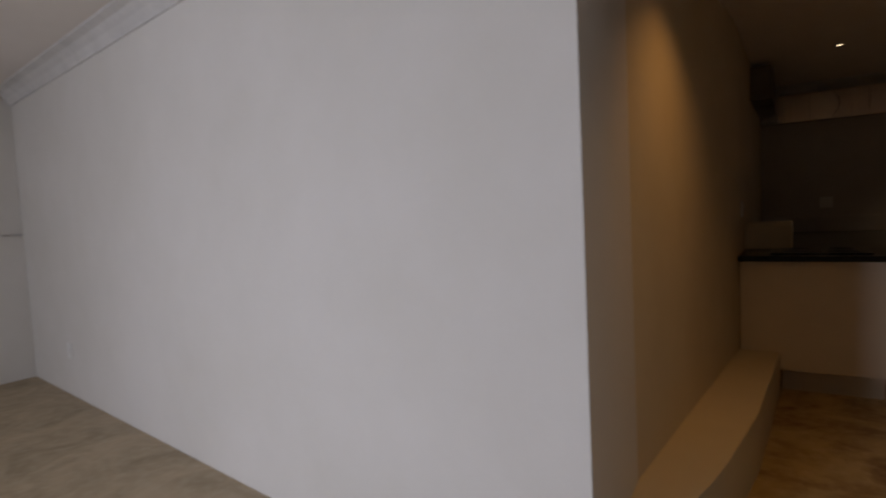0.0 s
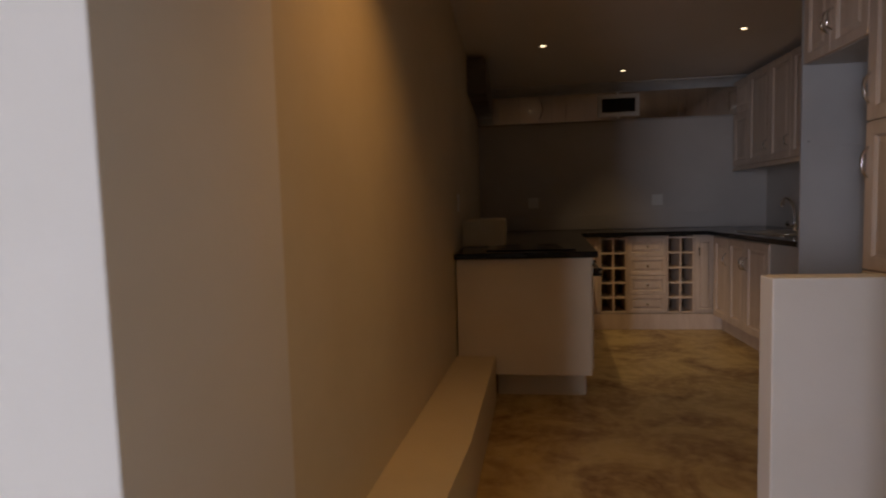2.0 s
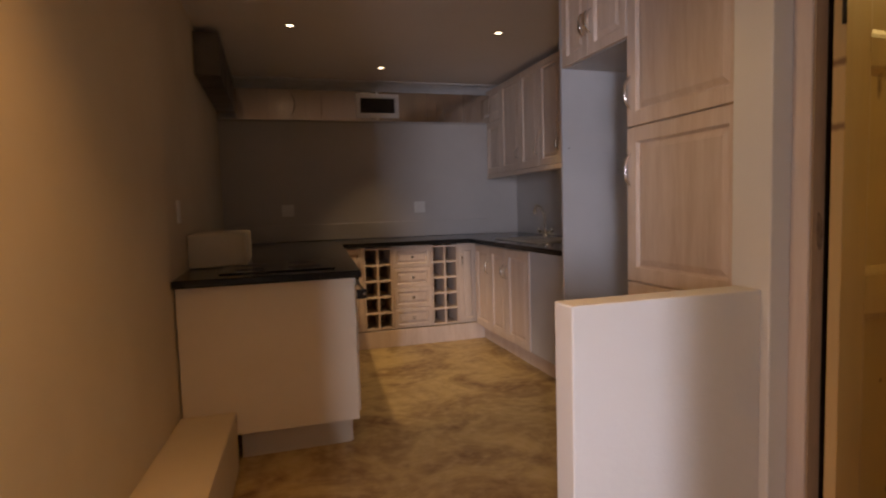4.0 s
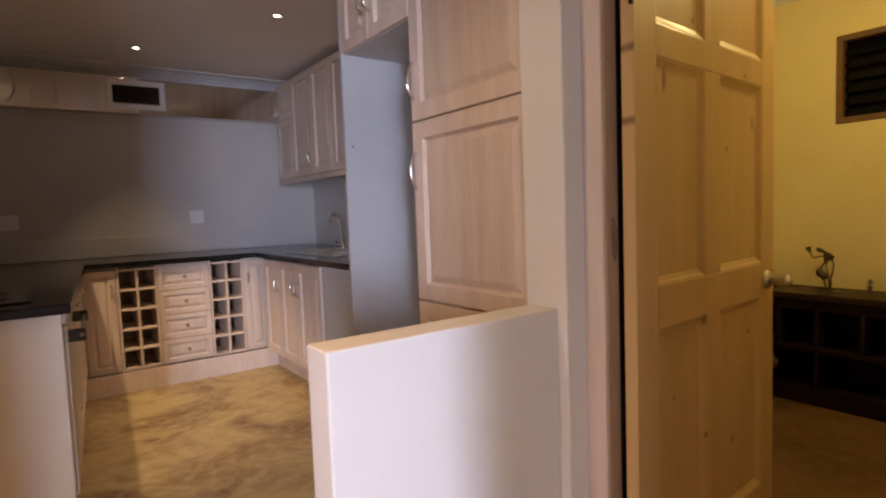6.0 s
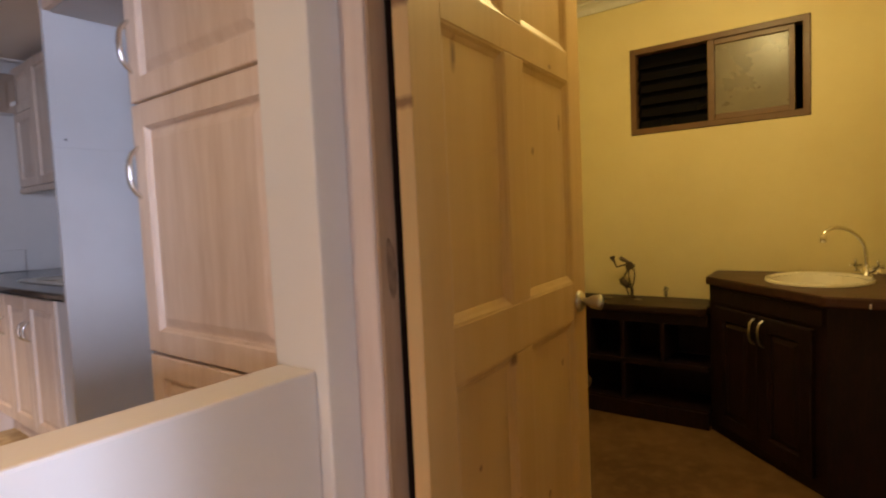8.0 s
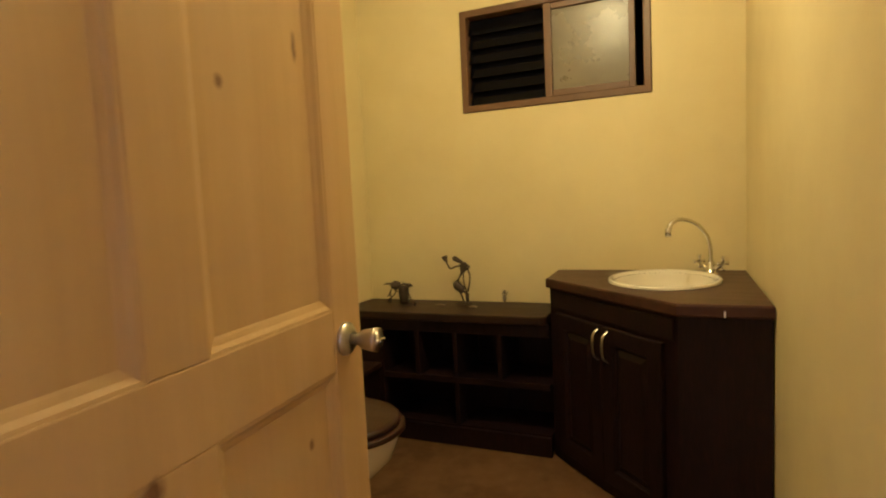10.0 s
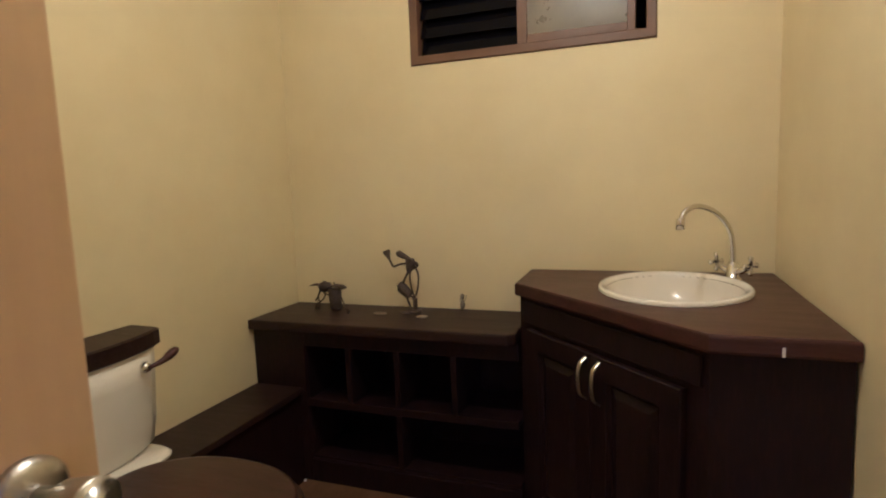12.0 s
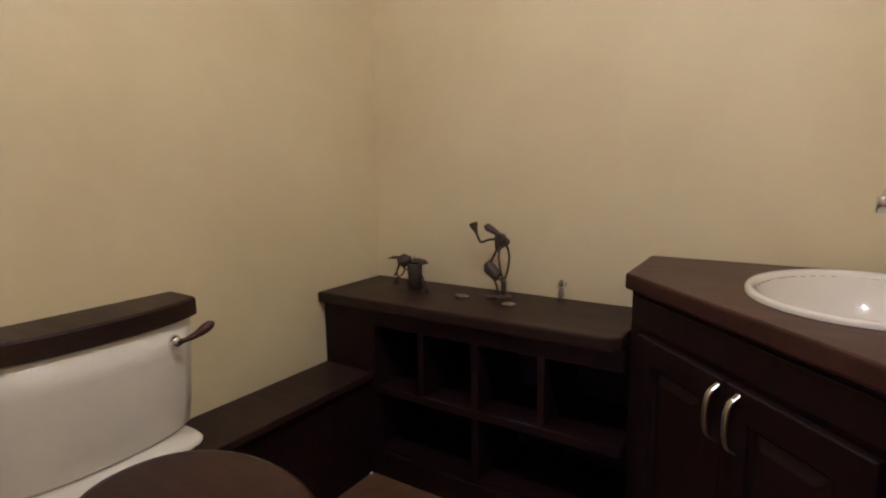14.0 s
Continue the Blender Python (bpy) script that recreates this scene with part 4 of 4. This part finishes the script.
for z, rx, ry, cy0 in ((0.0, 0.125, 0.23, 3.28), (0.05, 0.115, 0.22, 3.28), (0.16, 0.105, 0.20, 3.27), (0.26, 0.140, 0.225, 3.25), (0.34, 0.178, 0.258, 3.20), (0.425, 0.190, 0.275, 3.185), (0.437, 0.185, 0.270, 3.185)):
    rings.append(oval(TX, cy0, z, rx, ry, 40, 2.3))
part("bowl", loft(rings), CERAMIC, wc, "", True)
part("shelf", loft([oval(TX, 3.545, 0.33, 0.13, 0.11, 40, 5), oval(TX, 3.54, 0.435, 0.165, 0.118, 40, 6), oval(TX, 3.535, 0.458, 0.206, 0.138, 40, 7), oval(TX, 3.535, 0.466, 0.209, 0.138, 40, 7), oval(TX, 3.538, 0.4715, 0.204, 0.131, 40, 7)]), CERAMIC, wc, "white ceramic shelf under the cistern", True)
rings = []
for z, f in ((0.405, 0.97), (0.409, 1.0), (0.422, 1.0), (0.427, 0.975)):
    rings.append(oval(TX, 3.155, z + 0.033, 0.203 * f, 0.266 * f, 56, 2.2))
part("seat", loft(rings), SEATWOOD, wc, "dark wooden seat", True)
rings = []
for z, f in ((0.428, 0.96), (0.431, 0.985), (0.442, 0.985), (0.449, 0.955), (0.451, 0.90)):
    rings.append(oval(TX, 3.160, z + 0.033, 0.197 * f, 0.258 * f, 56, 2.2))
part("seat_lid", loft(rings), SEATWOOD, wc, "glossy dark wooden lid", True)

# tin figures on the shelf: plain shapes


def wires(lines, bm):
    for pts, r in lines:
        p = arc(pts, 4)
        tube(p, r, 7, bm)
    return bm


def local_to(base, turn=0.0):
    return Matrix.Translation(base) @ Matrix.Rotation(radians(turn), 4, "Z")


def flat(points, widths, thick, bm):
    """A bent sheet along points in the plane x = 0, widths across, eased at its rims."""
    pts = [Vector((0, *q)) for q in points]
    rings = []
    for i, q in enumerate(pts):
        d = (pts[min(i + 1, len(pts) - 1)] - pts[max(i - 1, 0)]).normalized()
        n = Vector((0, -d.z, d.y))
        w = widths[i] / 2
        rings.append([q + n * (w * math.cos(a)) + Vector((thick * math.sin(a), 0, 0)) for a in (2 * math.pi * k / 10 for k in range(10))])
    return loft(rings, bm)


def leaper(base):
    """A tin figure bent from wire, cans and sheet scraps, leaning back along +y with one arm raised."""
    bm = bmesh.new()
    tube([(0, 0, 0), (0, 0, 0.003), (0, 0, 0.007), (0, 0, 0.009)], [0.028, 0.030, 0.028, 0.005], 18, bm)
    for z in (0.016, 0.028, 0.040, 0.052):
        tube([(0, -0.004, z - 0.007), (0, -0.004, z - 0.003), (0, -0.004, z + 0.003), (0, -0.004, z + 0.007)], [0.006, 0.010, 0.010, 0.006], 10, bm)
    tube([(0, 0.064, 0.100), (0, 0.060, 0.104), (0, 0.046, 0.094), (0, 0.022, 0.072), (0, 0.016, 0.066), (0, 0.014, 0.066)], [0.012, 0.022, 0.023, 0.019, 0.015, 0.004], 16, bm)
    wires([([(0, 0.036, 0.078), (0, 0.030, 0.055), (0, 0.022, 0.035), (0, 0.016, 0.008)], 0.0045),
           ([(0, 0.016, 0.068), (0, 0.006, 0.060), (0, -0.002, 0.052)], 0.0050),
           ([(0, 0.046, 0.112), (0, 0.040, 0.130), (0, 0.028, 0.152), (0, 0.016, 0.178)], 0.0048),
           ([(0.01, -0.006, 0.188), (0.012, -0.018, 0.150), (0.012, -0.014, 0.100), (0.006, -0.004, 0.062)], 0.0038),
           ([(-0.008, 0.006, 0.180), (-0.010, 0.010, 0.140), (-0.008, 0.004, 0.095), (0, -0.002, 0.060)], 0.0036),
           ([(0, -0.008, 0.206), (0, -0.020, 0.198), (0, -0.018, 0.188), (0, 0.002, 0.176), (0, 0.030, 0.152)], 0.0052),
           ([(0, 0.022, 0.200), (0, 0.054, 0.196), (0, 0.080, 0.186), (0, 0.090, 0.192), (0, 0.102, 0.216)], 0.0044)], bm)
    flat([(0.022, 0.168), (0.018, 0.180), (0.010, 0.198), (0.002, 0.212), (-0.002, 0.218)], [0.008, 0.026, 0.050, 0.040, 0.010], 0.012, bm)
    flat([(0.006, 0.212), (0.024, 0.222), (0.044, 0.232), (0.060, 0.240), (0.068, 0.243)], [0.012, 0.020, 0.026, 0.028, 0.010], 0.009, bm)
    flat([(0.100, 0.212), (0.106, 0.226), (0.114, 0.246), (0.116, 0.252)], [0.006, 0.018, 0.036, 0.030], 0.005, bm)
    bmesh.ops.transform(bm, verts=bm.verts[:], matrix=local_to(base))
    return bm


def grazer(base):
    """A small four-legged figure of tin scraps beside an upright can with a tipped lid."""
    bm = bmesh.new()
    tube([(0, 0, 0), (0, 0, 0.004), (0, 0.001, 0.05), (0, 0.002, 0.086), (0, 0.002, 0.090)], [0.020, 0.024, 0.027, 0.029, 0.026], 16, bm)
    flat([(0.030, 0.094), (0.0, 0.103), (-0.030, 0.100), (-0.046, 0.090)], [0.006, 0.010, 0.010, 0.004], 0.026, bm)
    tube([(0, 0.026, 0.082), (0, 0.034, 0.092), (0, 0.054, 0.096), (0, 0.070, 0.094), (0, 0.078, 0.092)], [0.010, 0.024, 0.025, 0.018, 0.006], 14, bm)
    flat([(0.066, 0.100), (0.084, 0.104), (0.104, 0.103), (0.122, 0.098)], [0.006, 0.012, 0.011, 0.003], 0.010, bm)
    wires([([(0.008, 0.070, 0.088), (0.010, 0.084, 0.066), (0.010, 0.096, 0.044), (0.012, 0.108, 0.030)], 0.0034),
           ([(-0.008, 0.066, 0.084), (-0.010, 0.078, 0.055), (-0.010, 0.074, 0.028), (-0.012, 0.078, 0.001)], 0.0034),
           ([(0.008, 0.052, 0.074), (0.010, 0.062, 0.045), (0.012, 0.090, 0.020), (0.012, 0.092, 0.001)], 0.0030),
           ([(0, 0.058, 0.070), (0, 0.030, 0.058), (0, 0.020, 0.064)], 0.0028),
           ([(0, 0.052, 0.116), (0, 0.055, 0.104)], 0.0024), ([(0, 0.002, 0.104), (0, 0.004, 0.116)], 0.0024),
           ([(0, -0.022, 0.06), (0, -0.036, 0.035), (0, -0.046, 0.002)], 0.0030)], bm)
    flat([(0.100, 0.0015), (0.092, 0.012), (0.088, 0.026)], [0.006, 0.012, 0.004], 0.004, bm)
    bmesh.ops.transform(bm, verts=bm.verts[:], matrix=local_to(base))
    return bm


solo("tin_figure", leaper((3.965, 3.067, SZ)), RUST, "dark tin figure with raised scoop on a round base", "figurine", smooth=True)
solo("tin_figure", grazer((3.95, 3.425, SZ)), RUST, "dark tin figure of cans and bent wire", "figurine", smooth=True)
bm = bmesh.new()
tube([(0, 0, 0), (0, 0, 0.008), (0.001, 0, 0.018), (0, 0, 0.030), (0, 0, 0.036)], [0.002, 0.006, 0.009, 0.006, 0.002], 10, bm)
tube([(0, 0, 0.036), (0, 0, 0.042), (0, 0, 0.052), (0, 0, 0.057)], [0.002, 0.007, 0.007, 0.002], 10, bm)
wires([([(0, -0.004, 0.030), (0, -0.012, 0.040), (0, -0.014, 0.052)], 0.0016), ([(0, 0.003, 0.03), (0, 0.010, 0.034), (0, 0.006, 0.042)], 0.0014)], bm)
bmesh.ops.transform(bm, verts=bm.verts[:], matrix=local_to((4.03, 2.882, SZ)) @ Matrix.Scale(1.2, 4))
solo("tin_figure", bm, TIN, "tiny upright tin figure", "figurine", smooth=True)
for x, y, k, mt, what in ((3.90, 3.19, 1.0, TIN, "crumpled foil scrap lying on the shelf"), (3.94, 3.09, 0.8, RUST, "flat rusty tin scrap lying on the shelf"), (3.88, 3.0, 0.9, TIN, "thin bent tin scrap lying on the shelf")):
    rings = []
    for z, f in ((0.0, 0.8), (0.003, 1.0), (0.006, 0.9), (0.009, 0.45)):
        ring = oval(x, y, SZ + z, 0.016 * k * f, 0.030 * k * f, 18)
        rings.append([p + Vector((noise.noise(p * 90) * 0.006, noise.noise(p * 70) * 0.008, abs(noise.noise(p * 60)) * 0.003)) for p in ring])
    solo("tin_scrap", loft(rings), mt, what, "scrap", "tin scraps on the shelf")
solo("tin_scrap", tube([(3.88, 3.33, SZ + 0.001), (3.882, 3.325, SZ + 0.01), (3.885, 3.335, SZ + 0.022)], [0.006, 0.007, 0.004], 8), RUST, "small dark upright tin scrap", "scrap", "tin scraps on the shelf")
solo("paper_scrap", loft([oval(3.722, 3.478, 0.0005, 0.008, 0.006, 10), oval(3.722, 3.478, 0.006, 0.006, 0.005, 10)]), PLASTIC, "tiny white scrap on the floor by the ledge", "scrap")
lamp = thing("ceiling_lamp", (2.78, 2.45, CEIL), "small round glass ceiling lamp, lit", "ceiling light")
part("base", loft([oval(2.78, 2.45, CEIL - 0.001, 0.06, 0.06), oval(2.78, 2.45, CEIL - 0.03, 0.055, 0.055)]), CHROME, lamp, "", True)
part("rose_cap", loft([oval(2.78, 2.45, CEIL - 0.031, 0.03, 0.03), oval(2.78, 2.45, CEIL - 0.05, 0.02, 0.02)]), PLASTIC, lamp, "", True)
rail = thing("towel_rail", (2.25, 1.772, 1.62), "slim brass-toned towel rail on the bathroom wall", "towel rail")
part("bar", tube([(1.90, 1.800, 1.59), (1.902, 1.800, 1.59), (2.578, 1.800, 1.621), (2.58, 1.800, 1.621)], [0.006, 0.009, 0.009, 0.006], 14), BRASS, rail, "", True)
for x in (1.98, 2.28):
    part("bracket", tube([(x, 1.7725, 1.598), (x, 1.777, 1.598), (x, 1.778, 1.598), (x, 1.798, 1.599)], [0.016, 0.016, 0.006, 0.006], 14), BRASS, rail, "", True)
